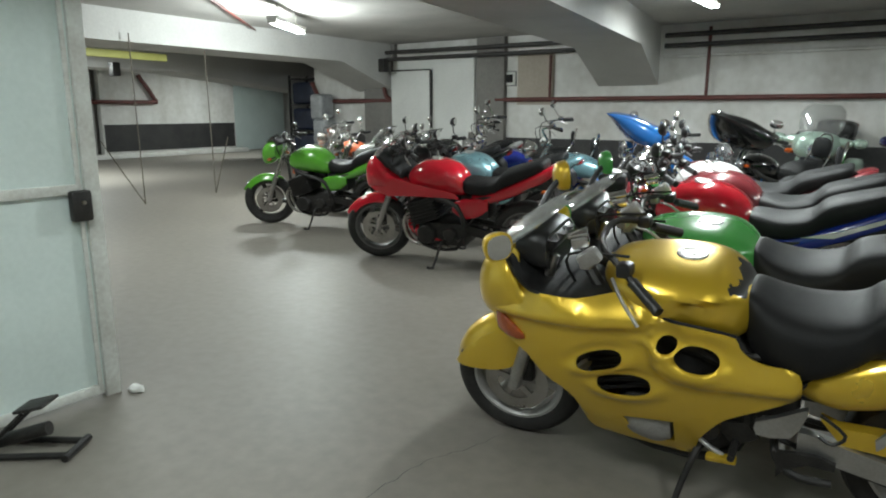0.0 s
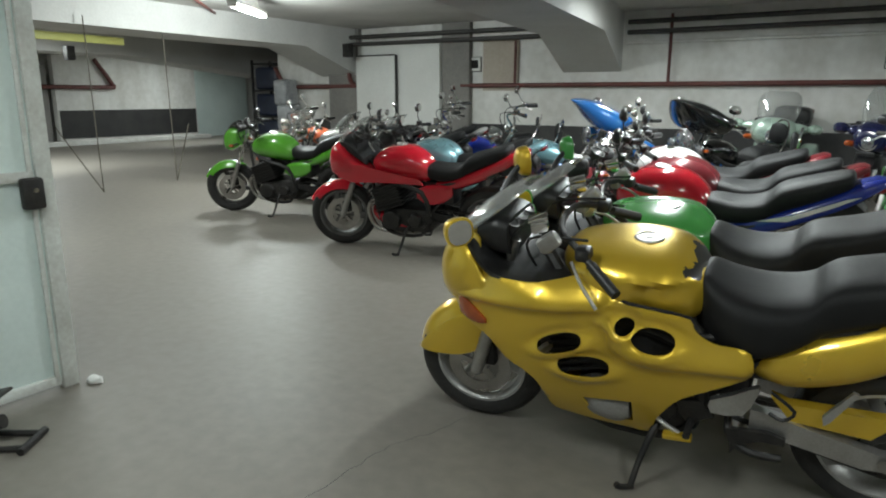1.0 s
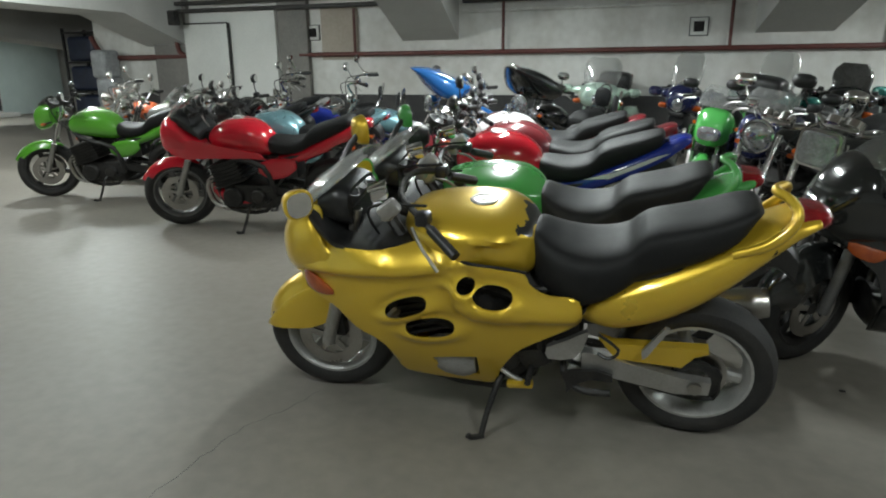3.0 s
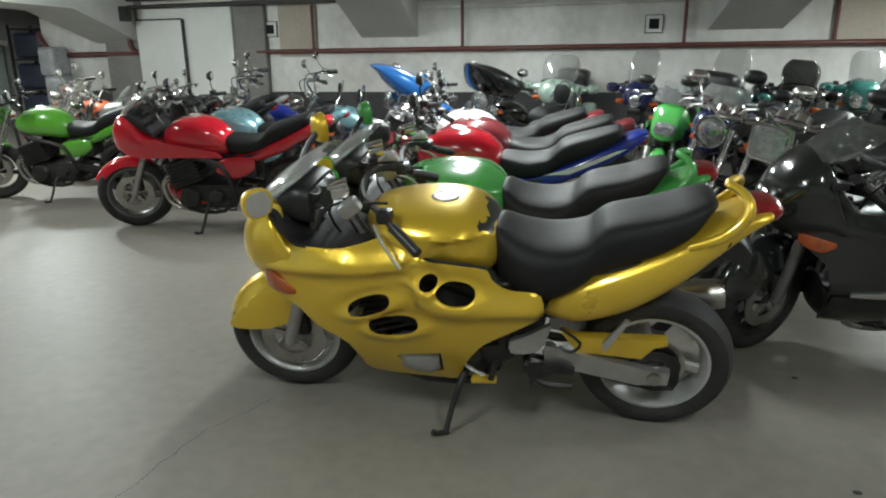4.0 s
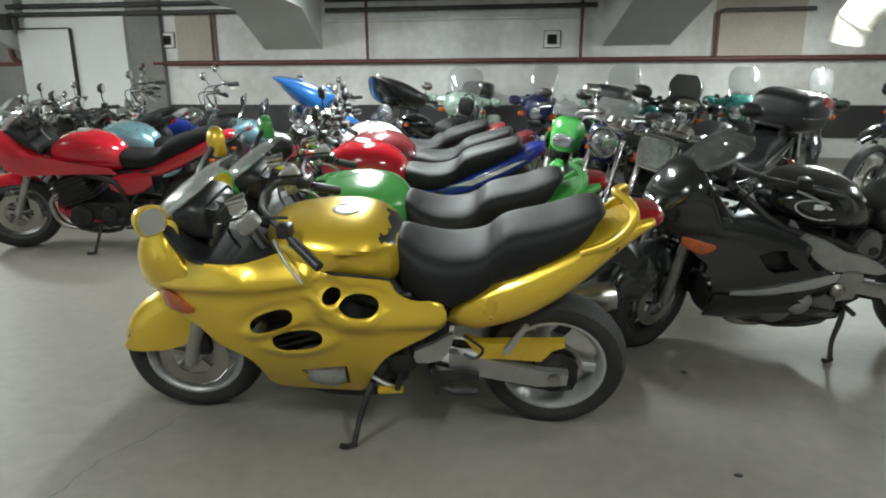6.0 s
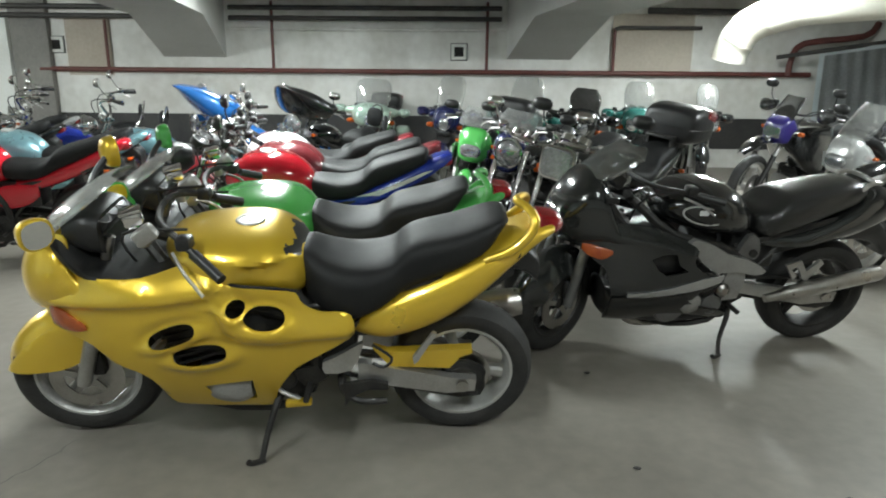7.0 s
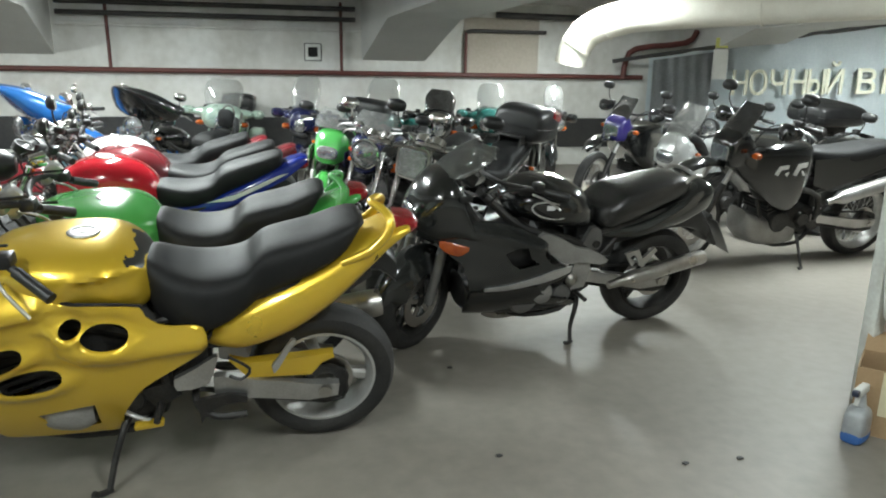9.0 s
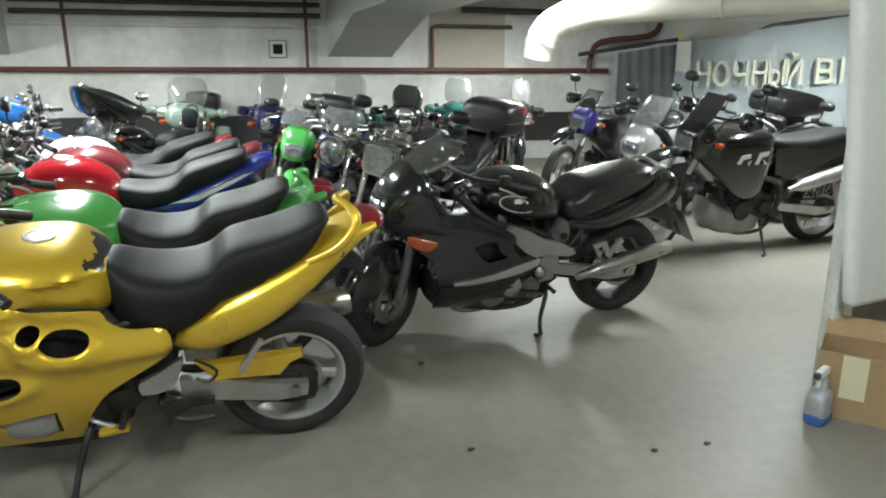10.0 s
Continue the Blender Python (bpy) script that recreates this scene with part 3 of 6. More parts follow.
def screen(parent, rows, mat="screen", name="windscreen", flat=0.55):
    """A bent clear sheet: rows of x, z, half width from foot to top."""
    rows = smooth_path(rows, 3)
    bm, n = bmesh.new(), 12
    grid = []
    for sh in (0, 0.005):
        g = []
        for x, z, w in rows:
            g.append([bm.verts.new((x - sh - flat * w * (1 - math.cos(math.pi * (j / n - 0.5))), w * math.sin(math.pi * (j / n - 0.5)), z - sh * 0.5)) for j in range(n + 1)])
        grid.append(g)
    R = len(rows)
    for g, d in ((grid[0], 1), (grid[1], -1)):
        for i in range(R - 1):
            for j in range(n):
                q = (g[i][j], g[i][j + 1], g[i + 1][j + 1], g[i + 1][j])
                bm.faces.new(q if d > 0 else q[::-1])
    ring = lambda g: [g[0][j] for j in range(n + 1)] + [g[i][n] for i in range(1, R)] + [g[R - 1][j] for j in range(n - 1, -1, -1)] + [g[i][0] for i in range(R - 2, 0, -1)]
    a, b = ring(grid[0]), ring(grid[1])
    for i in range(len(a)):
        bm.faces.new((a[i], a[(i + 1) % len(a)], b[(i + 1) % len(b)], b[i]))
    return part(name, bm, mat, parent)


def round_lamp(parent, x, z, r=0.09, shell_mat="chrome", y=0.0, name="headlight", steer=0, px=None):
    m = pose(x, y, z, 0, 0, -90 + steer)
    bm = lathe(bmesh.new(), [(0.001, -r * 1.1), (r * 0.5, -r * 1.0), (r * 0.85, -r * 0.55), (r, 0), (r * 1.06, 0.004), (r * 1.06, 0.02), (r * 0.95, 0.022), (r * 0.93, 0.012)], m, 28)
    h = part(name, bm, shell_mat, parent)
    part("lens", lathe(bmesh.new(), [(r * 0.94, 0.012), (r * 0.7, 0.026), (r * 0.35, 0.033), (0.001, 0.035)], m, 28), "lens", h)
    return h


def indicator(parent, x, y, z, s=1.0, stalk=True, mat="orange"):
    bm = body(bmesh.new(), [(x - 0.03 * s, z - 0.012, z + 0.012, 0.016), (x, z - 0.024 * s, z + 0.024 * s, 0.034 * s), (x + 0.026 * s, z - 0.018 * s, z + 0.018 * s, 0.026 * s)], 12, 3, y)
    o = part("indicator", bm, mat, parent)
    if stalk:
        part("stalk", tube(bmesh.new(), [(x - 0.01, y * 0.45, z), (x - 0.01, y - math.copysign(0.025, y), z)], 0.008, 6), "black", o)
    return o


def cap(parent, x, z, mat="alu", r=0.055, tilt=8):
    bm = lathe(bmesh.new(), [(r, -0.015), (r, 0.0), (r * 0.92, 0.004), (r * 0.75, 0.005), (r * 0.72, 0.002), (r * 0.3, 0.002), (r * 0.25, 0.005), (0.001, 0.005)], pose(x, 0, z, 90 - 0, 0, 0) @ pose(0, 0, 0, 0, 0, tilt), 24)
    return part("filler_cap", bm, mat, parent)


def top_case(parent, x, z, w=0.2, mat="black", lens=True, h=0.26, l=0.42):
    bm = body(bmesh.new(), [(x - l / 2, z + 0.03, z + h * 0.62, w * 0.62, 4), (x - l * 0.42, z + 0.01, z + h * 0.82, w * 0.9, 4), (x, z, z + h, w, 4), (x + l * 0.42, z + 0.01, z + h * 0.9, w * 0.92, 4), (x + l / 2, z + 0.04, z + h * 0.7, w * 0.7, 4)], 28, 4)
    o = part("top_case", bm, mat, parent)
    part("case_seam", body(bmesh.new(), [(x - l * 0.5, z + h * 0.40, z + h * 0.45, w * 0.82, 4), (x - l * 0.3, z + h * 0.40, z + h * 0.45, w * 1.0, 4), (x + l * 0.3, z + h * 0.4, z + h * 0.45, w * 1.0, 4), (x + l * 0.5, z + h * 0.40, z + h * 0.45, w * 0.84, 4)], 28, 3), "matt", o)
    if lens:
        part("reflector", body(bmesh.new(), [(x - l * 0.53, z + h * 0.5, z + h * 0.66, w * 0.66, 4), (x - l * 0.43, z + h * 0.5, z + h * 0.86, w * 0.94, 4), (x - l * 0.22, z + h * 0.56, z + h * 0.95, w * 1.0, 4), (x - l * 0.04, z + h * 0.64, z + h * 0.9, w * 1.015, 4), (x + l * 0.06, z + h * 0.72, z + h * 0.82, w * 1.0, 4)], 24, 3), "redlens", o)
    return o


def frame_tubes(parent, mat="matt"):
    bm = bmesh.new()
    for s in (1, -1):
        tube(bm, [(0.36, s * 0.04, 0.82), (0.18, s * 0.15, 0.68), (-0.15, s * 0.16, 0.58), (-0.2, s * 0.13, 0.36)], 0.022, 8, 3)
        tube(bm, [(-0.15, s * 0.13, 0.6), (-0.5, s * 0.12, 0.68), (-0.82, s * 0.1, 0.76)], 0.014, 8, 3)
        tube(bm, [(0.38, s * 0.03, 0.74), (0.3, s * 0.12, 0.4), (0.2, s * 0.12, 0.2), (-0.1, s * 0.12, 0.19), (-0.2, s * 0.13, 0.36)], 0.016, 8, 3)
        tube(bm, [(-0.2, s * 0.13, 0.38), (-0.45, s * 0.12, 0.66)], 0.012, 8)
    f = part("frame", bm, mat, parent)
    for s in (1, -1):
        bm = tube(bmesh.new(), [(-0.17, s * 0.13, 0.3), (-0.17, s * 0.25, 0.3)], 0.012, 8)
        plate(bm, [(-0.1, 0.36), (-0.16, 0.28), (-0.24, 0.33), (-0.2, 0.38)], s * 0.15, 0.01)
        part("foot_peg", bm, "matt", parent)
    bm = tube(bmesh.new(), [(-0.23, 0, 0.36), (-0.3, 0, 0.64)], 0.03, 10)
    for i in range(8):
        f8 = 0.15 + i * 0.09
        lathe(bm, [(0.03, -0.006), (0.044, 0), (0.03, 0.006)], pose(-0.23 - 0.07 * f8, 0, 0.36 + 0.28 * f8, 90, 14, 0), 12)
    part("shock_absorber", bm, "matt", parent)
    part("battery_box", boxes(((-0.28, 0, 0.56), (0.26, 0.2, 0.2), 0.03)), "black", parent)
    return f


def tail_lamp(parent, x, z, w=0.09, plate_on=True):
    part("tail_lamp", body(bmesh.new(), [(x + 0.05, z - 0.035, z + 0.035, w, 3), (x - 0.01, z - 0.03, z + 0.03, w * 0.85, 3), (x - 0.035, z - 0.015, z + 0.015, w * 0.55, 3)], 16, 3), "redlens", parent)
    part("rear_guard", body(bmesh.new(), [(x + 0.22, z - 0.16, z - 0.06, 0.08, 4), (x + 0.1, z - 0.17, z - 0.06, 0.08, 4), (x + 0.04, z - 0.22, z - 0.12, 0.075, 4)] + ([(x - 0.01, z - 0.36, z - 0.30, 0.07, 4)] if plate_on else []), 14, 3), "black", parent)


def bike(name, label, x, y, turn, lean=9, group="parked motorcycles"):
    m = pose(x, y, 0, 0, 0, turn) @ pose(0, 0, 0, -lean, 0, 0)
    return thing(name, label, "motorcycle", m, group)


# ---- the two alike sport tourers, gold and green ----
SIDE = [(0.71, 0.80), (0.738, 0.73), (0.738, 0.65), (0.71, 0.585), (0.674, 0.553), (0.60, 0.527), (0.543, 0.503), (0.478, 0.434), (0.415, 0.405), (0.365, 0.365), (0.335, 0.29), (0.31, 0.225),
        (0.20, 0.213), (0.109, 0.21), (-0.025, 0.213), (-0.06, 0.295), (-0.10, 0.365), (-0.147, 0.419), (-0.24, 0.47), (-0.327, 0.516), (-0.347, 0.555), (-0.335, 0.61), (-0.29, 0.628),
        (-0.248, 0.634), (-0.205, 0.65), (-0.172, 0.68), (-0.157, 0.71), (-0.08, 0.722), (-0.006, 0.735), (0.051, 0.75), (0.09, 0.775), (0.125, 0.796), (0.199, 0.807), (0.244, 0.795),
        (0.339, 0.766), (0.432, 0.76), (0.50, 0.765), (0.543, 0.781), (0.57, 0.82), (0.58, 0.872), (0.62, 0.885), (0.67, 0.86)]


def ridge(px, pz, line, up, down):
    """How near a point lies to a crease along a line: 1 on it, fading over up above it and down below it."""
    best, side = 9.0, 1
    for (x1, z1), (x2, z2) in zip(line, line[1:]):
        dx, dz = x2 - x1, z2 - z1
        k = max(0, min(1, ((px - x1) * dx + (pz - z1) * dz) / (dx * dx + dz * dz)))
        d = math.hypot(px - x1 - k * dx, pz - z1 - k * dz)
        if d < best:
            best, side = d, 1 if pz > z1 + k * dz else -1
    return math.exp(-(best / (up if side > 0 else down)) ** 2)


def sport_tourer(name, label, x, y, turn, mat, lean=12, steer=8):
    o = bike(name, label, x, y, turn, lean)
    wheel(o, "front_wheel", 0.68, 0.270, 0.12, "rim", 3, steer, 2)
    wheel(o, "rear_wheel", -0.728, 0.279, 0.15, "rim", 3, 0, 1)
    fork(o, 0.68, 0.270, (0.48, 0.86), "alu", "steel", steer, 0.105)
    mg = mudguard(o, 0.68, 0.268, 0.16, 14, 118, mat, "mudguard", steer, -0.008, 0.06)
    skirt = [(0.945, 0.325), (0.90, 0.325), (0.82, 0.328), (0.74, 0.335), (0.66, 0.37), (0.60, 0.43), (0.62, 0.50), (0.70, 0.515), (0.775, 0.485), (0.85, 0.435), (0.912, 0.372)]
    bm = shell(bmesh.new(), smooth_path(skirt + skirt[:1], 2)[:-1], [], lambda a, b: 0.10 * max(0.05, 1 - min(1, math.hypot(a - 0.68, b - 0.268) / 0.288) ** 5) ** 0.5, 0.004, 0.018)
    bmesh.ops.transform(bm, matrix=pose(0.68, 0, 0, 0, 0, steer) @ Matrix.Translation((-0.68, 0, 0)), verts=bm.verts)
    part("mudguard_side", bm, mat, mg, sharp=60)
    engine(o, 0.1, 0.38, 1.0, "matt", "matt", True, 0.17)
    frame_tubes(o)
    swingarm(o, 1.456, 0.275, "alu", mat, [(-0.345, 0.372), (-0.345, 0.296), (-0.365, 0.291), (-0.667, 0.237), (-0.775, 0.247), (-0.78, 0.297), (-0.702, 0.303), (-0.365, 0.374)],
             [(-0.40, 0.43), (-0.45, 0.412), (-0.761, 0.425), (-0.764, 0.408), (-0.72, 0.39), (-0.68, 0.342), (-0.462, 0.35)])
    muffler(o, (-0.42, 0.36), (-0.98, 0.44), -0.2, 0.058)
    holes = [oval(0.034, 0.673, 0.029, 0.026), oval(0.26, 0.560, 0.088, 0.034, -22, 26, 2.2), oval(0.176, 0.486, 0.094, 0.037, -9, 26, 2.3), oval(-0.056, 0.633, 0.066, 0.037, 5, 26, 2.1),
             [(0.19, 0.334), (0.10, 0.352), (0.016, 0.364), (0.018, 0.262), (0.06, 0.25), (0.11, 0.25), (0.168, 0.29)]]
    lips = [(0.26, 0.560, 0.098, 0.042, -22), (0.176, 0.486, 0.104, 0.046, -9), (-0.056, 0.633, 0.078, 0.048, 5), (0.034, 0.673, 0.037, 0.034, 0)]
    shoulder = [(0.70, 0.655), (0.55, 0.672), (0.40, 0.685), (0.25, 0.70), (0.12, 0.725)]
    swell = [(0.075, 0.66), (0.06, 0.60), (0.01, 0.565), (-0.07, 0.555), (-0.18, 0.56), (-0.32, 0.55)]
    cheek = [(0.56, 0.86), (0.55, 0.80), (0.50, 0.755), (0.42, 0.735), (0.34, 0.725)]

    def yf(px, pz):
        if px > 0.08:
            f = max(0.03, 1 - ((px - 0.08) / 0.70) ** 2.8) ** 0.5
        else:
            f = 1 - 0.27 * ((0.08 - px) / 0.42) ** 2
        g = 1 - 0.32 * ((0.55 - pz) / 0.32) ** 2 if pz < 0.55 else 1 - 0.30 * ((pz - 0.55) / 0.32) ** 2
        v = 0.243 * f * g
        v += 0.032 * ridge(px, pz, shoulder, 0.05, 0.018)
        v += 0.030 * ridge(px, pz, swell, 0.055, 0.024)
        v += 0.012 * ridge(px, pz, cheek, 0.03, 0.03)
        for cx, cz, rx, rz, tn in lips:
            c, q = math.cos(radians(tn)), math.sin(radians(tn))
            u, w = (px - cx) * c + (pz - cz) * q, (pz - cz) * c - (px - cx) * q
            d = math.hypot(u / rx, w / rz)
            v += (0.003 - 0.017 * math.tanh(1.6 * w / rz)) * math.exp(-((d - 1.0) / 0.42) ** 2)
        return v
    fairing = part("side_fairing", shell(bmesh.new(), smooth_path(SIDE + SIDE[:1], 2)[:-1], holes, yf, 0.006, 0.014), mat, o, sharp=60)
    # black filler, added in place of the shade inside the fairing openings
    part("shade_filler", body(bmesh.new(), [(0.40, 0.44, 0.58, 0.08, 4), (0.32, 0.40, 0.66, 0.14, 4), (0.1, 0.40, 0.70, 0.17, 4), (-0.1, 0.44, 0.69, 0.165, 4), (-0.2, 0.50, 0.62, 0.12, 4)], 20, 3), "rubber", fairing)
    part("belly_pan", body(bmesh.new(), [(0.32, 0.215, 0.40, 0.12), (0.2, 0.19, 0.34, 0.16), (0.0, 0.188, 0.25, 0.16), (-0.05, 0.20, 0.24, 0.14)], 20, 4), mat, fairing)
    part("nose_cowl", body(bmesh.new(), [(0.79, 0.67, 0.73, 0.045), (0.779, 0.628, 0.772, 0.095), (0.75, 0.59, 0.83, 0.14), (0.70, 0.57, 0.875, 0.172), (0.63, 0.575, 0.888, 0.195), (0.585, 0.60, 0.85, 0.20), (0.54, 0.61, 0.765, 0.205), (0.45, 0.63, 0.74, 0.205)], 28, 5, 0, 2.5), mat, fairing)
    part("headlight", body(bmesh.new(), [(0.797, 0.66, 0.735, 0.04), (0.789, 0.64, 0.755, 0.075), (0.765, 0.63, 0.77, 0.10)], 20, 4, 0, 3), "lens", o)
    part("cockpit_lining", body(bmesh.new(), [(0.66, 0.83, 0.882, 0.12), (0.585, 0.78, 0.865, 0.185), (0.52, 0.745, 0.79, 0.20), (0.42, 0.735, 0.768, 0.205), (0.32, 0.74, 0.772, 0.205), (0.22, 0.75, 0.80, 0.195), (0.15, 0.76, 0.79, 0.17)], 24, 4, 0, 3), "black", o)
    for s in (1, -1):
        bm = body(bmesh.new(), [(0.685, 0.556, 0.645, 0.014), (0.64, 0.552, 0.635, 0.022), (0.585, 0.555, 0.607, 0.016), (0.55, 0.566, 0.585, 0.006)], 16, 4)
        for v in bm.verts:
            v.co.y = s * (yf(v.co.x, v.co.z) + 0.004) + v.co.y * 0.6
        part("indicator", bm, "orange", fairing, "amber turn signal lens")
    screen(o, [(0.725, 0.866, 0.11), (0.66, 0.93, 0.13), (0.58, 0.99, 0.13), (0.50, 1.04, 0.105), (0.45, 1.06, 0.065)], "haze", flat=0.62)
    part("dash", body(bmesh.new(), [(0.60, 0.84, 0.93, 0.12, 4), (0.53, 0.81, 0.955, 0.14, 4), (0.48, 0.80, 0.94, 0.13, 4)], 20, 3), "black", o)
    dials(o, 0.49, 0.905, 3, "black", 0.034)
    bm = body(bmesh.new(), [(0.288, 0.80, 0.84, 0.05), (0.27, 0.785, 0.862, 0.12), (0.21, 0.74, 0.875, 0.185), (0.11, 0.695, 0.886, 0.222), (0.0, 0.665, 0.886, 0.235), (-0.08, 0.645, 0.874, 0.222), (-0.14, 0.64, 0.84, 0.185), (-0.18, 0.665, 0.80, 0.135), (-0.205, 0.69, 0.75, 0.09)], 40, 6, 0, 2.5)
    for v in bm.verts:
        # knee hollows under a bulging shoulder
        k = max(0, min(1, (0.07 - v.co.x) / 0.09)) * max(0, min(1, (0.825 - v.co.z - 0.12 * max(0, -v.co.x - 0.1)) / 0.035))
        v.co.y *= 1 - 0.17 * k * k * (3 - 2 * k)
    part("tank", bm, "worngold" if mat == "gold" else mat, o)
    part("tank_seam", tube(bmesh.new(), [(-0.158, 0.178, 0.701), (-0.08, 0.197, 0.723), (-0.006, 0.213, 0.737), (0.051, 0.218, 0.752), (0.125, 0.206, 0.797), (0.2, 0.185, 0.81)], 0.006, 6, 3), "dark", fairing)
    cap(o, 0.015, 0.886, "alu", 0.05, 2)
    part("seat", body(bmesh.new(), [(-0.158, 0.70, 0.80, 0.06), (-0.18, 0.63, 0.812, 0.115), (-0.25, 0.565, 0.78, 0.162), (-0.33, 0.552, 0.762, 0.178), (-0.41, 0.585, 0.764, 0.176), (-0.475, 0.63, 0.784, 0.164), (-0.515, 0.66, 0.822, 0.15), (-0.56, 0.68, 0.848, 0.148), (-0.70, 0.742, 0.882, 0.144), (-0.80, 0.81, 0.917, 0.13), (-0.85, 0.885, 0.925, 0.10), (-0.872, 0.902, 0.914, 0.06)], 32, 5, 0, 3.6), "vinyl", o)
    tail = part("tail_fairing", body(bmesh.new(), [(-0.306, 0.51, 0.575, 0.04), (-0.33, 0.482, 0.595, 0.115), (-0.40, 0.465, 0.63, 0.155), (-0.48, 0.465, 0.67, 0.166), (-0.62, 0.515, 0.735, 0.166), (-0.76, 0.61, 0.80, 0.152), (-0.88, 0.725, 0.862, 0.126), (-0.965, 0.815, 0.898, 0.112), (-1.015, 0.858, 0.905, 0.10), (-1.03, 0.872, 0.898, 0.09)], 32, 5, 0, 2.6), mat, o)
    for s in (1, -1):
        part("bolt_recess", lathe(bmesh.new(), [(0.017, 0.0), (0.018, s * 0.004), (0.012, s * 0.004), (0.011, 0.0), (0.001, 0.0)], pose(-0.897, s * 0.116, 0.808), 16), "dark", tail)
    half = [(-0.79, 0.125, 0.79), (-0.88, 0.13, 0.83), (-0.94, 0.12, 0.885), (-0.955, 0.10, 0.93), (-0.935, 0.055, 0.955), (-0.905, 0.0, 0.96)]
    part("grab_rail", tube(bmesh.new(), half + [(a, -b, c) for a, b, c in half[-2::-1]], [0.012, 0.016, 0.017, 0.016, 0.015, 0.015, 0.015, 0.016, 0.017, 0.016, 0.012], 10, 4), mat, o)
    tail_lamp(o, -1.03, 0.885, 0.085, False)
    hb = bars(o, 0.30, 0.93, 0.33, 0.21, 0.0, "matt", None, steer=steer, drop=0.10)
    for s in (1, -1):
        part("fluid_reservoir", boxes(((0.325, s * 0.20, 0.975), (0.06, 0.05, 0.045), 0.012, (0, 10, 20)), ((0.33, s * 0.20, 1.002), (0.065, 0.055, 0.012), 0.004, (0, 10, 20))), "chrome", hb)
        part("clutch_clamp", boxes(((0.285, s * 0.225, 0.93), (0.075, 0.045, 0.055), 0.014, (0, 35, 10)), ((0.305, s * 0.19, 0.90), (0.04, 0.06, 0.04), 0.01)), "alu", hb)
    for s, mx, mz, mh in ((1, 0.567, 0.97, 0.05), (-1, 0.58, 1.03, 0.06)):
        arm = part("mirror_arm", tube(bmesh.new(), [(0.64, s * 0.15, 0.88), (mx + 0.04, s * 0.22, mz - 0.06), (mx + 0.01, s * 0.27, mz - 0.01)], [0.02, 0.014, 0.012], 8, 3), "black", o)
        cy = s * 0.31
        spin = Matrix.Rotation(radians(-s * 40), 3, "Z")
        bm = body(bmesh.new(), [(mx + 0.045, mz - 0.02, mz + 0.02, 0.02), (mx + 0.03, mz - mh * 0.85, mz + mh * 0.85, 0.045), (mx, mz - mh, mz + mh, 0.052), (mx - 0.008, mz - mh * 0.97, mz + mh * 0.97, 0.05)], 22, 4, cy)
        bmesh.ops.rotate(bm, cent=(mx, cy, mz), matrix=spin, verts=bm.verts)
        part("mirror", bm, mat, arm)
        bm = body(bmesh.new(), [(mx - 0.007, mz - mh * 0.88, mz + mh * 0.88, 0.044), (mx - 0.012, mz - mh * 0.86, mz + mh * 0.86, 0.042)], 22, 1, cy)
        bmesh.ops.rotate(bm, cent=(mx, cy, mz), matrix=spin, verts=bm.verts)
        part("mirror_glass", bm, "mirror", arm)
    stand(o, -0.005, 0.30, lean)
    part("engine_cover", body(bmesh.new(), [(0.205, 0.27, 0.335, 0.02), (0.16, 0.25, 0.36, 0.05), (0.08, 0.24, 0.365, 0.06), (0.03, 0.26, 0.355, 0.045)], 20, 3, 0.15), "castgrey", o)
    part("heel_guard", plate(bmesh.new(), [(-0.225, 0.405), (-0.30, 0.445), (-0.366, 0.487), (-0.36, 0.445), (-0.325, 0.372), (-0.23, 0.358)], 0.16, 0.022, 2), "alu", o)
    part("gearbox_end", boxes(((-0.13, 0, 0.40), (0.20, 0.25, 0.24), 0.03), ((-0.26, 0, 0.46), (0.16, 0.22, 0.16), 0.03)), "matt", o)
    pad = part("pedal_pad", boxes(((-0.135, 0.2, 0.255), (0.095, 0.032, 0.022), 0.006, (0, 6, 0))), mat, o)
    part("pedal_arm", tube(bmesh.new(), [(-0.06, 0.17, 0.29), (-0.10, 0.185, 0.275), (-0.14, 0.19, 0.26)], 0.009, 8, 2), "alu", pad)
    bm = bmesh.new()
    tube(bm, [(-0.45, 0.15, 0.22), (-0.36, 0.15, 0.215), (-0.30, 0.145, 0.25), (-0.28, 0.12, 0.31), (-0.28, -0.12, 0.31), (-0.30, -0.145, 0.25), (-0.36, -0.15, 0.215), (-0.45, -0.15, 0.22)], 0.013, 8, 3)
    plate(bm, [(-0.29, 0.30), (-0.40, 0.315), (-0.455, 0.30), (-0.455, 0.275), (-0.38, 0.275), (-0.32, 0.24), (-0.295, 0.20)], 0.15, 0.016)
    part("centre_stand", bm, "matt", o)
    part("passenger_peg_bracket", plate(bmesh.new(), [(-0.545, 0.415), (-0.615, 0.52), (-0.63, 0.515), (-0.565, 0.40), (-0.55, 0.385)], 0.15, 0.014), "alu", o)
    part("wiring_loom", tube(bmesh.new(), [(-0.40, 0.14, 0.46), (-0.47, 0.15, 0.41), (-0.44, 0.15, 0.37), (-0.40, 0.145, 0.385)], 0.006, 6, 3), "black", o)
    part("rear_hugger", body(bmesh.new(), [(-0.40, 0.50, 0.56, 0.08, 4), (-0.55, 0.56, 0.60, 0.09, 4), (-0.75, 0.61, 0.66, 0.09, 4), (-0.90, 0.70, 0.75, 0.08, 4)], 16, 3), "black", o)
    return o


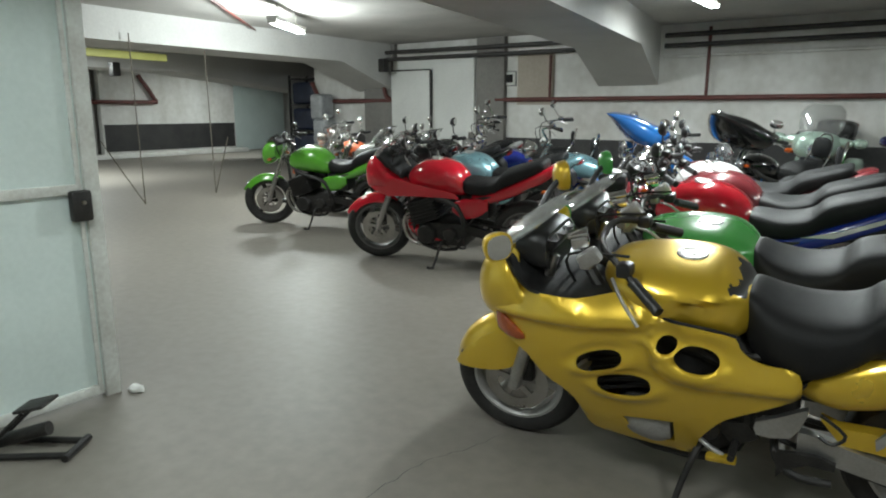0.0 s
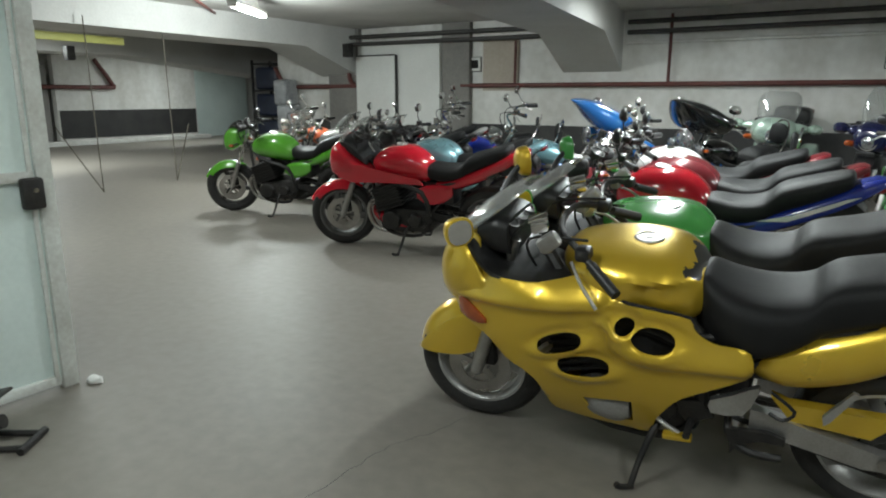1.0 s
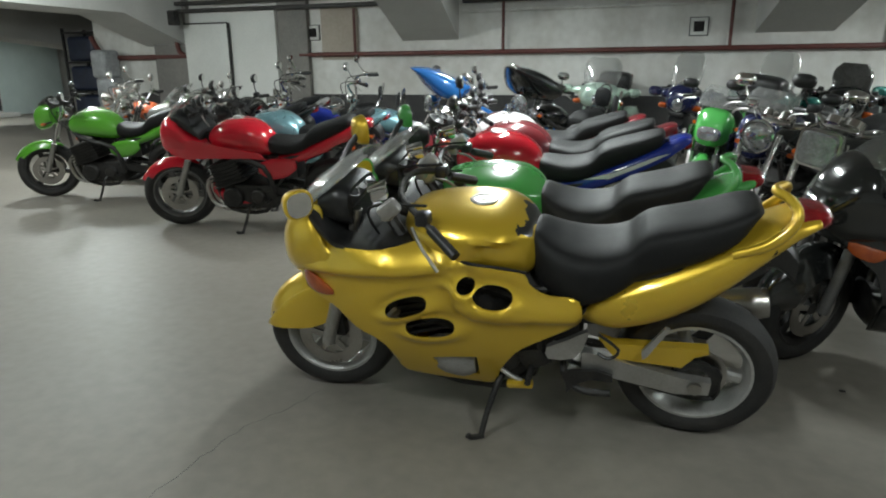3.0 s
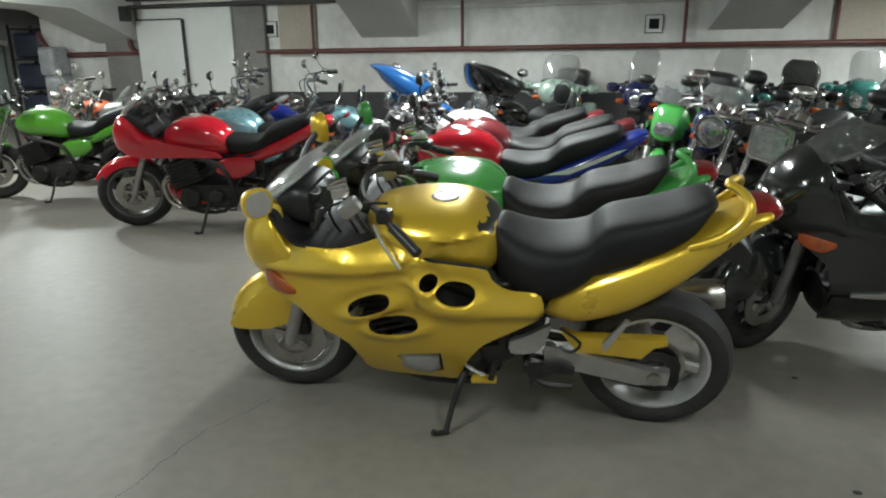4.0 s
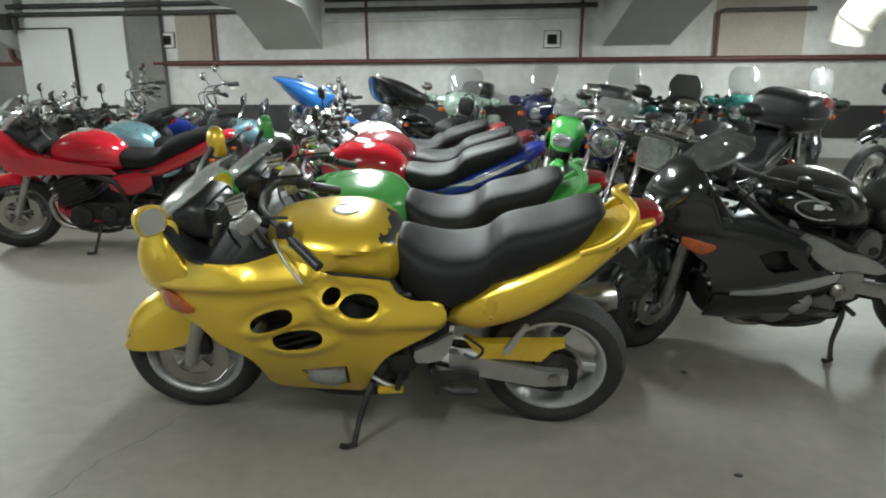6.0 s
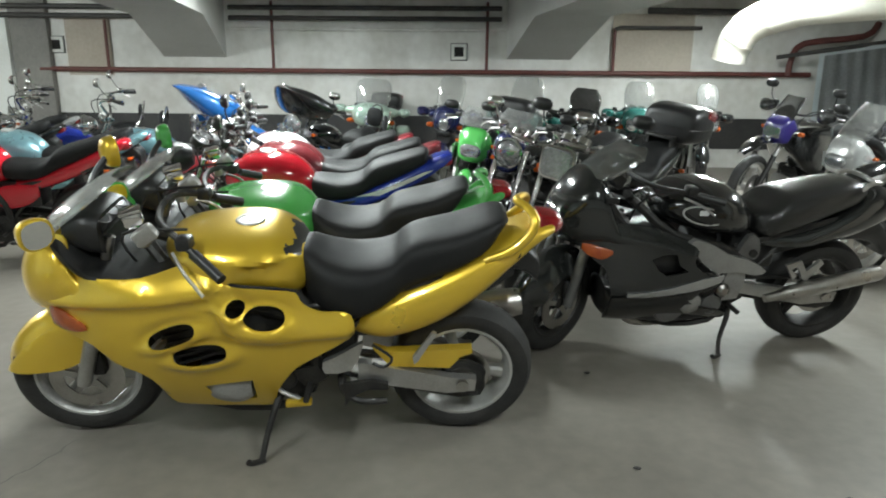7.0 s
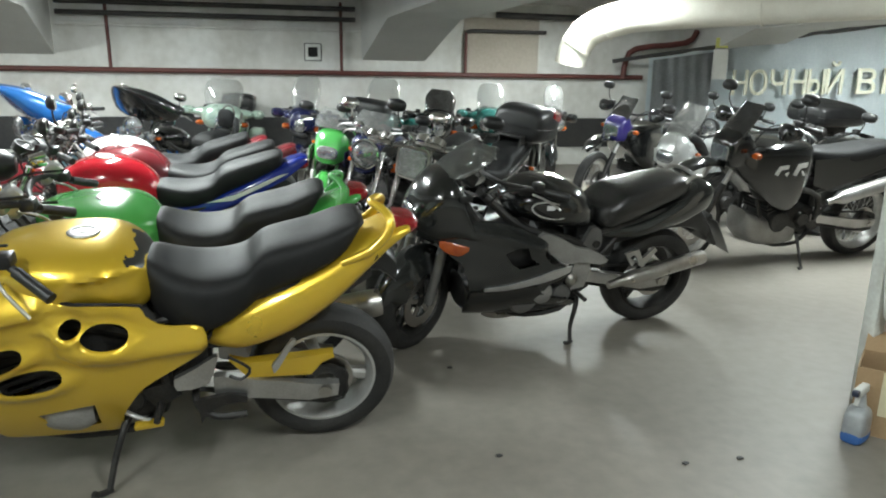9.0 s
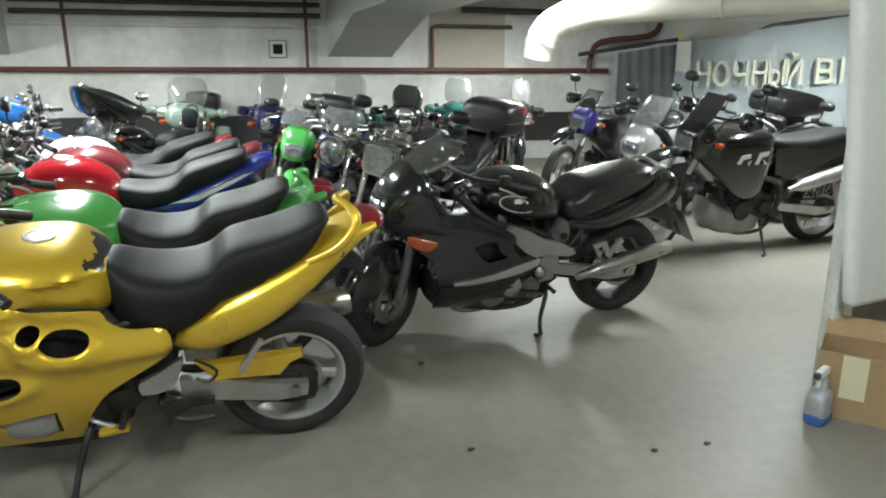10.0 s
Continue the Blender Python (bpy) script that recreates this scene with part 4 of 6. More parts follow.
gold = sport_tourer("sport_motorcycle", "gold faired sport motorcycle with chipped tank paint on its side stand", -0.275, 2.455, 183.5, "gold")
sport_tourer("sport_motorcycle", "green faired sport motorcycle with a long black seat", -0.395, 3.18, 182, "green", 12, 12)


# ---- the charcoal sport tourer ----
def charcoal_tourer():
    o = bike("sport_motorcycle", "charcoal grey faired sport motorcycle with silver frame and side stand down", 1.60, 3.425, 189, 10)
    st = 34
    wheel(o, "front_wheel", 0.70, 0.275, 0.12, "matt", 3, st, 2)
    wheel(o, "rear_wheel", -0.72, 0.29, 0.15, "matt", 3, 0, 1)
    fork(o, 0.70, 0.275, (0.5, 0.86), "grey", "steel", st, 0.105)
    mudguard(o, 0.70, 0.275, 0.19, 2, 135, "char", "mudguard", st, 0.0, 0.13)
    engine(o, 0.1, 0.36, 1.0, "matt", "grey", True, 0.19)
    frame_tubes(o)
    swingarm(o, 1.44, 0.305, "alu")
    muffler(o, (-0.45, 0.37), (-0.92, 0.47), 0.2, 0.04)
    muffler(o, (-0.45, 0.37), (-0.92, 0.47), -0.2, 0.042)
    side = [(0.70, 0.80), (0.715, 0.74), (0.69, 0.68), (0.63, 0.625), (0.56, 0.565), (0.52, 0.535), (0.495, 0.47), (0.475, 0.40), (0.472, 0.25), (0.44, 0.222), (0.243, 0.205), (0.015, 0.20), (-0.17, 0.215),
            (-0.175, 0.26), (-0.05, 0.30), (0.07, 0.33), (0.03, 0.40), (-0.06, 0.455), (-0.05, 0.49), (0.05, 0.52), (0.10, 0.58), (0.085, 0.63), (0.13, 0.664), (0.22, 0.705), (0.307, 0.738), (0.40, 0.752), (0.50, 0.76), (0.515, 0.82), (0.52, 0.88), (0.57, 0.93), (0.64, 0.88)]

    def yf(px, pz):
        f = max(0.03, 1 - abs((px - 0.1) / 0.66) ** 2.6) ** 0.5
        g = 1 - 0.38 * max(0, (0.48 - pz) / 0.24) ** 2 if pz < 0.48 else 1 - 0.35 * ((pz - 0.48) / 0.42) ** 2
        v = 0.245 * f * g + 0.018 * ridge(px, pz, [(0.60, 0.70), (0.45, 0.69), (0.30, 0.66), (0.12, 0.60)], 0.04, 0.02) - 0.012 * math.exp(-((pz - 0.38 + 0.12 * (px - 0.2)) / 0.02) ** 2)
        return v
    hole = [(0.31, 0.59), (0.25, 0.615), (0.20, 0.622), (0.17, 0.56), (0.12, 0.525), (0.225, 0.505), (0.27, 0.535)]
    fair = part("side_fairing", shell(bmesh.new(), smooth_path(side + side[:1], 2)[:-1], [hole], yf, 0.006, 0.018), "char", o, sharp=50)
    for s in (1, -1):
        part("vent_duct", boxes(((0.22, s * 0.17, 0.56), (0.18, 0.05, 0.12), 0.01)), "black", fair)
    part("nose_cowl", body(bmesh.new(), [(0.76, 0.70, 0.76, 0.05), (0.748, 0.67, 0.80, 0.10), (0.715, 0.635, 0.865, 0.145), (0.66, 0.61, 0.935, 0.18), (0.60, 0.59, 0.975, 0.20), (0.545, 0.59, 0.955, 0.21), (0.515, 0.60, 0.88, 0.215), (0.47, 0.62, 0.75, 0.22)], 32, 5, 0, 2.4), "char", fair)
    part("headlight", body(bmesh.new(), [(0.767, 0.70, 0.765, 0.04), (0.758, 0.685, 0.79, 0.075), (0.735, 0.68, 0.81, 0.10)], 20, 4, 0, 3), "lens", o)
    part("belly_pan", body(bmesh.new(), [(0.46, 0.225, 0.40, 0.11), (0.4, 0.20, 0.36, 0.15), (0.1, 0.19, 0.28, 0.17), (-0.14, 0.205, 0.25, 0.14)], 20, 4), "black", fair)
    for s in (1, -1):
        part("side_stripe", shell(bmesh.new(), [(0.40, 0.392), (0.3, 0.392), (0.205, 0.402), (0.10, 0.422), (0.03, 0.44), (-0.05, 0.47), (-0.06, 0.505), (0.04, 0.487), (0.12, 0.462), (0.205, 0.438), (0.30, 0.418), (0.40, 0.408)], [], lambda a, b: yf(a, b) + 0.012, 0.010, 0.02, (s,)), "rim", fair)
    part("lower_panel", shell(bmesh.new(), [(0.468, 0.385), (0.42, 0.388), (0.3, 0.386), (0.205, 0.396), (0.13, 0.40), (0.06, 0.34), (-0.05, 0.302), (-0.16, 0.26), (-0.15, 0.225), (-0.06, 0.212), (0.24, 0.216), (0.43, 0.232), (0.462, 0.255)], [], lambda a, b: yf(a, b) + 0.009, 0.008, 0.02), "gloss", fair)
    for s in (1, -1):
        bm = body(bmesh.new(), [(0.63, 0.62, 0.65, 0.008), (0.60, 0.595, 0.652, 0.014), (0.54, 0.582, 0.64, 0.012), (0.495, 0.61, 0.63, 0.005)], 16, 4)
        for v in bm.verts:
            v.co.y = s * (yf(v.co.x, v.co.z) + 0.004) + v.co.y * 0.6
        part("indicator", bm, "orange", fair, "amber turn signal lens")
    screen(o, [(0.625, 0.95, 0.14), (0.56, 1.0, 0.16), (0.48, 1.05, 0.15), (0.415, 1.09, 0.09)], "tint", flat=0.6)
    part("cockpit_lining", body(bmesh.new(), [(0.60, 0.85, 0.95, 0.12), (0.52, 0.76, 0.90, 0.18), (0.42, 0.71, 0.755, 0.19), (0.25, 0.66, 0.70, 0.18)], 20, 4, 0, 3), "black", o)
    dials(o, 0.46, 0.93, 2, "black", 0.05)
    part("tank", body(bmesh.new(), [(0.245, 0.76, 0.80, 0.05), (0.22, 0.735, 0.845, 0.12), (0.14, 0.70, 0.90, 0.18), (0.04, 0.665, 0.915, 0.205), (-0.08, 0.645, 0.90, 0.198), (-0.165, 0.635, 0.85, 0.17), (-0.215, 0.645, 0.79, 0.13), (-0.24, 0.67, 0.73, 0.07)], 32, 5, 0, 2.4), "gloss", o)
    cap(o, -0.02, 0.909, "chrome", 0.055)
    # pale badge shapes on the tank sides
    tb = lambda a, b: 0.197 - 0.5 * (a - 0.06) ** 2 - 1.6 * (b - 0.78) ** 2 + 0.008
    part("badge_outline", shell(bmesh.new(), oval(0.075, 0.79, 0.11, 0.044, 12), [oval(0.075, 0.79, 0.101, 0.037, 12)], tb, 0.002, 0.03), "silver", o)
    part("badge_bar", shell(bmesh.new(), [(0.10, 0.795), (-0.035, 0.785), (-0.035, 0.81), (0.10, 0.818)], [], tb, 0.002, 0.05), "offwhite", o)
    part("seat", body(bmesh.new(), [(-0.235, 0.68, 0.745, 0.07), (-0.265, 0.65, 0.772, 0.13), (-0.325, 0.63, 0.80, 0.165), (-0.38, 0.645, 0.842, 0.168), (-0.45, 0.66, 0.862, 0.165), (-0.58, 0.715, 0.886, 0.155), (-0.72, 0.765, 0.908, 0.135), (-0.80, 0.80, 0.90, 0.11), (-0.845, 0.82, 0.87, 0.07)], 32, 5, 0, 3.2), "slickvinyl", o)
    part("tail_fairing", body(bmesh.new(), [(-0.25, 0.585, 0.62, 0.08), (-0.33, 0.58, 0.655, 0.14), (-0.5, 0.57, 0.68, 0.16), (-0.66, 0.60, 0.74, 0.158), (-0.80, 0.625, 0.81, 0.148), (-0.90, 0.655, 0.855, 0.132), (-0.97, 0.69, 0.86, 0.11), (-1.0, 0.735, 0.835, 0.085)], 28, 4, 0, 2.8), "char", o)
    part("inner_mudguard", body(bmesh.new(), [(-0.30, 0.50, 0.60, 0.09, 4), (-0.5, 0.55, 0.62, 0.10, 4), (-0.75, 0.60, 0.67, 0.10, 4), (-0.95, 0.57, 0.70, 0.09, 4), (-1.03, 0.50, 0.60, 0.085, 4)], 16, 3), "black", o)
    pb = part("plate_bracket", boxes(((-1.0, 0, 0.60), (0.16, 0.10, 0.035), 0.008, (0, 32, 0)), ((-1.08, 0, 0.53), (0.02, 0.12, 0.16), 0.006, (0, 34, 0))), "black", o)
    part("number_plate", boxes(((-1.155, 0, 0.515), (0.006, 0.15, 0.25), 0.001, (0, 34, 0))), "grey", pb, "plain grey blank number plate")
    bm = tube(bmesh.new(), [(-0.76, 0.11, 0.865), (-0.82, 0.105, 0.905), (-0.885, 0.085, 0.90), (-0.92, 0.0, 0.88), (-0.885, -0.085, 0.90), (-0.82, -0.105, 0.905), (-0.76, -0.11, 0.865)], 0.011, 8, 4)
    part("grab_rail", bm, "alu", o)
    tail_lamp(o, -0.985, 0.81, 0.085, False)
    bars(o, 0.30, 0.90, 0.33, 0.2, 0.0, "matt", None, steer=14)
    for s in (1, -1):
        part("mirror_mount", boxes(((0.53, s * 0.205, 0.875), (0.06, 0.02, 0.03), 0.008)), "black", o)
    stand(o, -0.12, 0.25, 10)
    for s in (1, -1):
        beam = part("frame_beam", plate(bmesh.new(), [(0.12, 0.645), (0.09, 0.672), (-0.02, 0.632), (-0.10, 0.585), (-0.20, 0.56), (-0.30, 0.50), (-0.25, 0.478), (-0.14, 0.50), (-0.05, 0.495), (0.04, 0.555)], s * 0.19, 0.035, 2), "castgrey", o)
        part("frame_lug", plate(bmesh.new(), [(-0.15, 0.59), (-0.19, 0.675), (-0.245, 0.66), (-0.26, 0.57), (-0.22, 0.55)], s * 0.165, 0.03, 2), "grey", o)
        part("pivot_plate", plate(bmesh.new(), [(-0.12, 0.525), (-0.20, 0.515), (-0.215, 0.44), (-0.19, 0.345), (-0.11, 0.335), (-0.10, 0.42)], s * 0.175, 0.025), "castgrey", o)
        part("frame_bolt", lathe(bmesh.new(), [(0.001, s * 0.0), (0.02, 0), (0.02, s * 0.012), (0.001, s * 0.012)], pose(-0.205, s * 0.208, 0.60), 12), "matt", beam)
        for ex, ez, er, em in ((-0.01, 0.44, 0.062, "matt"), (0.06, 0.335, 0.058, "castgrey"), (-0.10, 0.40, 0.035, "steel")):
            part("engine_cover", lathe(bmesh.new(), [(0.001, s * 0.038), (er * 0.55, s * 0.036), (er * 0.8, s * 0.026), (er * 0.96, s * 0.02), (er, 0.0)], pose(ex, s * 0.185, ez), 22), em, o)
        part("peg_hanger", plate(bmesh.new(), [(-0.42, 0.515), (-0.50, 0.535), (-0.535, 0.48), (-0.60, 0.54), (-0.62, 0.52), (-0.545, 0.425), (-0.52, 0.44), (-0.505, 0.475), (-0.48, 0.505), (-0.455, 0.49), (-0.49, 0.455), (-0.475, 0.435)], s * 0.175, 0.015), "alu", o)
    return o


charcoal_tourer()


def roadster(label, x, y, turn, tank="red", tail="red", seatz=0.0, lamp="round", scr=None, bar="black", mir="black", case=False, lean=9, steer=15, cowl=None, chrome=False, tall=0.0, rimm="rim",
             half=False, mirz=0.16, name="road_motorcycle", belly=None, gmat=None, eng="matt", lampmat=None, flash=False, cw=1.0):
    o = bike(name, label, x, y, turn, lean)
    wheel(o, "front_wheel", 0.72, 0.30, 0.12, rimm, 3 if not chrome else 5, steer, 2, chrome)
    wheel(o, "rear_wheel", -0.71, 0.31, 0.16, rimm, 3 if not chrome else 5, 0, 1, chrome)
    fork(o, 0.72, 0.30, (0.46, 0.90 + tall), "chrome" if chrome else "alu", "chrome", steer, 0.1)
    mudguard(o, 0.72, 0.295, 0.15, 26, 128, gmat or tank, "mudguard", steer, 0.01, 0.07)
    engine(o, 0.1, 0.38, 1.05, eng, "chrome" if chrome else "matt", True, 0.2)
    frame_tubes(o)
    swingarm(o, 1.42, 0.31, "matt" if not chrome else "chrome")
    muffler(o, (-0.35, 0.30), (-0.95, 0.40), -0.19, 0.055, "chrome" if chrome else "steel")
    dz = seatz
    part("tank", body(bmesh.new(), [(0.335, 0.74, 0.80, 0.05), (0.30, 0.70, 0.865, 0.12), (0.2, 0.67, 0.925, 0.165), (0.05, 0.65, 0.945, 0.175), (-0.08, 0.64, 0.915, 0.155), (-0.17, 0.64, 0.845, 0.12), (-0.21, 0.66, 0.77, 0.085)], 28, 5, 0, 2.4), tank, o)
    cap(o, 0.07, 0.945, "chrome" if chrome else "alu", 0.05)
    part("seat", body(bmesh.new(), [(-0.17, 0.68, 0.79, 0.08), (-0.22, 0.66, 0.80, 0.12), (-0.36, 0.66, 0.785, 0.15), (-0.48, 0.69, 0.81, 0.15), (-0.56, 0.73, 0.88, 0.135), (-0.72, 0.80, 0.93, 0.125), (-0.86, 0.87, 0.965, 0.10), (-0.89, 0.91, 0.945, 0.06)], 24, 4, 0, 3.0), "vinyl", o)
    part("tail_fairing", body(bmesh.new(), [(-0.22, 0.60, 0.66, 0.08), (-0.36, 0.58, 0.69, 0.13), (-0.6, 0.65, 0.78, 0.135), (-0.85, 0.77, 0.89, 0.12), (-0.98, 0.86, 0.94, 0.09), (-1.03, 0.90, 0.935, 0.05)], 24, 4, 0, 2.8), tail, o)
    for s in (1, -1):
        part("side_panel", body(bmesh.new(), [(-0.10, 0.52, 0.60, 0.015), (-0.2, 0.47, 0.64, 0.025), (-0.34, 0.50, 0.65, 0.025), (-0.42, 0.56, 0.63, 0.012)], 14, 3, s * 0.135), tail, o)
    tail_lamp(o, -1.0, 0.89, 0.07, False)
    if flash:
        for s in (1, -1):
            part("tail_flash", shell(bmesh.new(), [(-0.45, 0.70), (-0.62, 0.745), (-0.86, 0.85), (-0.92, 0.865), (-0.80, 0.80), (-0.6, 0.71)], [], lambda a, b: 0.142 - 0.03 * max(0, -a - 0.6), 0.004, 0.05, (s,)), "offwhite", o)
    bars(o, 0.36, 1.02 + tall, 0.36, 0.14, 0.07, "chrome" if chrome else bar, mir, 0.03, mirz, 0.05, steer)
    dials(o, 0.45, 1.0 + tall, 2, "chrome" if chrome else "black", 0.05)
    cs = lambda v: pose(0.72, 0, 0, 0, 0, steer) @ (Vector(v) - Vector((0.72, 0, 0)))
    if cowl:
        part("nose_cowl", body(bmesh.new(), [(0.735, 0.72, 0.80, 0.08 * cw), (0.72, 0.68, 0.88, 0.14 * cw), (0.66, 0.66, 0.97, 0.19 * cw), (0.55, 0.66, 0.95, 0.21 * cw), (0.40, 0.67, 0.81, 0.2 * cw), (0.2, 0.67, 0.74, 0.185 * cw)], 24, 4, 0, 3.0), cowl, o)
        part("headlight", body(bmesh.new(), [(0.745, 0.73, 0.79, 0.07 * cw), (0.738, 0.715, 0.82, 0.115 * cw), (0.715, 0.71, 0.84, 0.14 * cw)], 20, 4, 0, 3), "lens", o)
        part("cockpit_lining", body(bmesh.new(), [(0.6, 0.9, 1.01, 0.13), (0.48, 0.85, 0.975, 0.17), (0.36, 0.78, 0.86, 0.17)], 18, 3, 0, 3), "black", o)
        if half:
            side = [(0.66, 0.80), (0.62, 0.68), (0.48, 0.645), (0.25, 0.655), (0.0, 0.66), (-0.2, 0.655), (-0.16, 0.70), (0.1, 0.74), (0.4, 0.80)]
            part("side_fairing", shell(bmesh.new(), side, [], lambda a, b: 0.205 - 0.35 * max(0, a - 0.4) ** 2, 0.006, 0.05), cowl, o)
    elif lamp == "round":
        round_lamp(o, 0.62, 0.90 + tall * 0.8, 0.095, "chrome" if chrome else "black", steer=steer)
    elif lamp == "bikini":
        h = part("nose_cowl", body(bmesh.new(), [(0.70, 0.78, 0.84, 0.04), (0.685, 0.74, 0.91, 0.085), (0.64, 0.73, 0.97, 0.115), (0.57, 0.75, 1.0, 0.115), (0.50, 0.80, 0.985, 0.09)], 24, 4, 0, 2.8), lampmat, o)
        part("headlight", body(bmesh.new(), [(0.706, 0.775, 0.845, 0.035), (0.697, 0.755, 0.88, 0.07), (0.67, 0.75, 0.90, 0.09)], 20, 3, 0, 2.6), "lens", h)
        part("fly_screen", body(bmesh.new(), [(0.60, 0.985, 1.0, 0.08), (0.55, 0.99, 1.05, 0.085), (0.51, 0.985, 1.07, 0.07)], 18, 3), "smoke", h)
    elif lamp == "rect":
        bm = body(bmesh.new(), [(0.53, 0.80, 0.96, 0.09, 5), (0.60, 0.785, 0.985, 0.115, 6), (0.635, 0.785, 0.985, 0.118, 6)], 24, 2)
        h = part("headlight", bm, lampmat or ("chrome" if chrome else "black"), o)
        part("lens", body(bmesh.new(), [(0.636, 0.797, 0.972, 0.105, 6), (0.648, 0.805, 0.965, 0.098, 6)], 24, 2), "lens", h)
    if scr:
        screen(o, scr, "screen", flat=0.6)
    for s in (1, -1):
        indicator(o, 0.52, s * 0.18, 0.82, 0.7)
        indicator(o, -0.9, s * 0.15, 0.74, 0.7)
    if belly:
        part("belly_pan", body(bmesh.new(), [(0.36, 0.3, 0.42, 0.10), (0.24, 0.24, 0.38, 0.15), (0.0, 0.225, 0.30, 0.15), (-0.16, 0.24, 0.28, 0.12)], 20, 4), belly, o)
    if case:
        part("luggage_rack", boxes(((-0.86, 0, 0.985), (0.36, 0.2, 0.02), 0.006), ((-0.86, 0.09, 0.94), (0.3, 0.015, 0.08)), ((-0.86, -0.09, 0.94), (0.3, 0.015, 0.08))), "matt", o)
        big = case == "grey"
        top_case(o, -0.80 if big else -1.0 if case == "red" else -0.90, 1.0 if big else 0.93 if case == "red" else 0.99, 0.28 if big else 0.225, "black", case == "red", 0.29 if case == "red" else 0.26 if big else 0.22, 0.62 if big else 0.42)
    stand(o)
    return o


def cruiser(label, x, y, turn, tank="blue", lean=8, ape=True, scr=None, bat=None, case=False, barz=1.08, steer=10):
    o = bike("cruiser_motorcycle", label, x, y, turn, lean)
    wheel(o, "front_wheel", 0.84, 0.32, 0.11, "chrome", 5, steer, 1, True)
    wheel(o, "rear_wheel", -0.78, 0.31, 0.16, "chrome", 5, 0, 1, True)
    fork(o, 0.84, 0.32, (0.44, 0.95), "chrome", "chrome", steer, 0.11, 0.03)
    mudguard(o, 0.84, 0.325, 0.16, 10, 150, tank, "mudguard", steer, 0.02, 0.09)
    mudguard(o, -0.78, 0.33, 0.22, 40, 190, tank, "rear_mudguard", 0, 0.0, 0.12)
    bm = bmesh.new()
    box(bm, (0.02, 0, 0.32), (0.42, 0.24, 0.22), 0.04)
    e = part("engine", bm, "alu", o)
    for tilt, cx in ((28, 0.16), (-26, -0.06)):
        bm = bmesh.new()
        for i in range(9):
            lathe(bm, [(0.03, 0), (0.085, 0), (0.085, 0.008), (0.03, 0.008)], pose(cx + math.sin(radians(tilt)) * (0.02 + i * 0.021), 0, 0.42 + math.cos(radians(tilt)) * (i * 0.021), 90, tilt, 0) , 16, True)
        lathe(bm, [(0.06, -0.2), (0.06, 0.02)], pose(cx, 0, 0.42, 90, tilt, 0), 14)
        part("cylinder", bm, "chrome", e)
    part("air_cleaner", lathe(bmesh.new(), [(0.001, 0.03), (0.07, 0.03), (0.085, 0.01), (0.085, -0.03)], pose(0.05, -0.16, 0.55), 22), "chrome", e)
    frame_tubes(o)
    swingarm(o, 1.56, 0.31, "matt")
    for k in (0, 0.1):
        muffler(o, (-0.1 - k, 0.28 + k * 0.8), (-0.95, 0.3 + k), -0.18, 0.042, "chrome")
    part("tank", body(bmesh.new(), [(0.36, 0.78, 0.82, 0.04), (0.32, 0.71, 0.865, 0.10), (0.2, 0.66, 0.895, 0.145), (0.04, 0.64, 0.88, 0.14), (-0.1, 0.64, 0.82, 0.10), (-0.19, 0.66, 0.74, 0.05)], 26, 5, 0, 2.2), tank, o)
    cap(o, 0.12, 0.893, "chrome", 0.035)
    part("seat", body(bmesh.new(), [(-0.14, 0.62, 0.71, 0.07), (-0.25, 0.60, 0.70, 0.14), (-0.4, 0.60, 0.70, 0.16), (-0.5, 0.62, 0.78, 0.14), (-0.68, 0.68, 0.80, 0.12), (-0.8, 0.72, 0.79, 0.09)], 22, 4, 0, 2.8), "vinyl", o)
    part("backrest", body(bmesh.new(), [(-0.84, 0.84, 1.02, 0.09, 3), (-0.86, 0.82, 1.05, 0.11, 3), (-0.89, 0.84, 1.03, 0.10, 3)], 18, 3), "vinyl", o)
    part("sissy_bar", tube(bmesh.new(), [(-0.72, 0.12, 0.66), (-0.86, 0.11, 0.86), (-0.91, 0.06, 1.06), (-0.91, -0.06, 1.06), (-0.86, -0.11, 0.86), (-0.72, -0.12, 0.66)], 0.01, 8, 4), "chrome", o)
    tail_lamp(o, -1.02, 0.62, 0.06)
    bars(o, 0.42, barz, 0.35, 0.2, 0.16 if ape else 0.1, "chrome", "chrome", 0.10, 0.17, 0.03, steer, ape=ape)
    if bat:
        part("batwing_fairing", body(bmesh.new(), [(0.88, 1.29, 1.305, 0.05), (0.80, 1.22, 1.31, 0.15), (0.68, 1.09, 1.30, 0.25), (0.56, 0.99, 1.27, 0.32), (0.44, 0.97, 1.22, 0.34), (0.30, 1.06, 1.17, 0.30)], 26, 4, 0, 2.6), bat, o)
    round_lamp(o, 0.66, 0.92, 0.095, "chrome", steer=steer)
    for s in (1, -1):
        indicator(o, 0.55, s * 0.2, 0.83, 0.75)
        if bat:
            round_lamp(o, 0.62, 0.84, 0.05, "chrome", s * 0.17, "spot_lamp")
    dials(o, 0.46, 1.0, 1, "chrome", 0.055)
    if scr:
        screen(o, scr, "screen", flat=0.5)
    if case:
        top_case(o, -0.95, 0.86, 0.27, "gloss", False, 0.33, 0.45)
        for s in (1, -1):
            part("pannier", body(bmesh.new(), [(-0.45, 0.42, 0.60, 0.06, 4), (-0.6, 0.36, 0.66, 0.11, 4), (-0.95, 0.38, 0.66, 0.11, 4), (-1.08, 0.44, 0.6, 0.07, 4)], 20, 3, s * 0.30), "gloss", o)
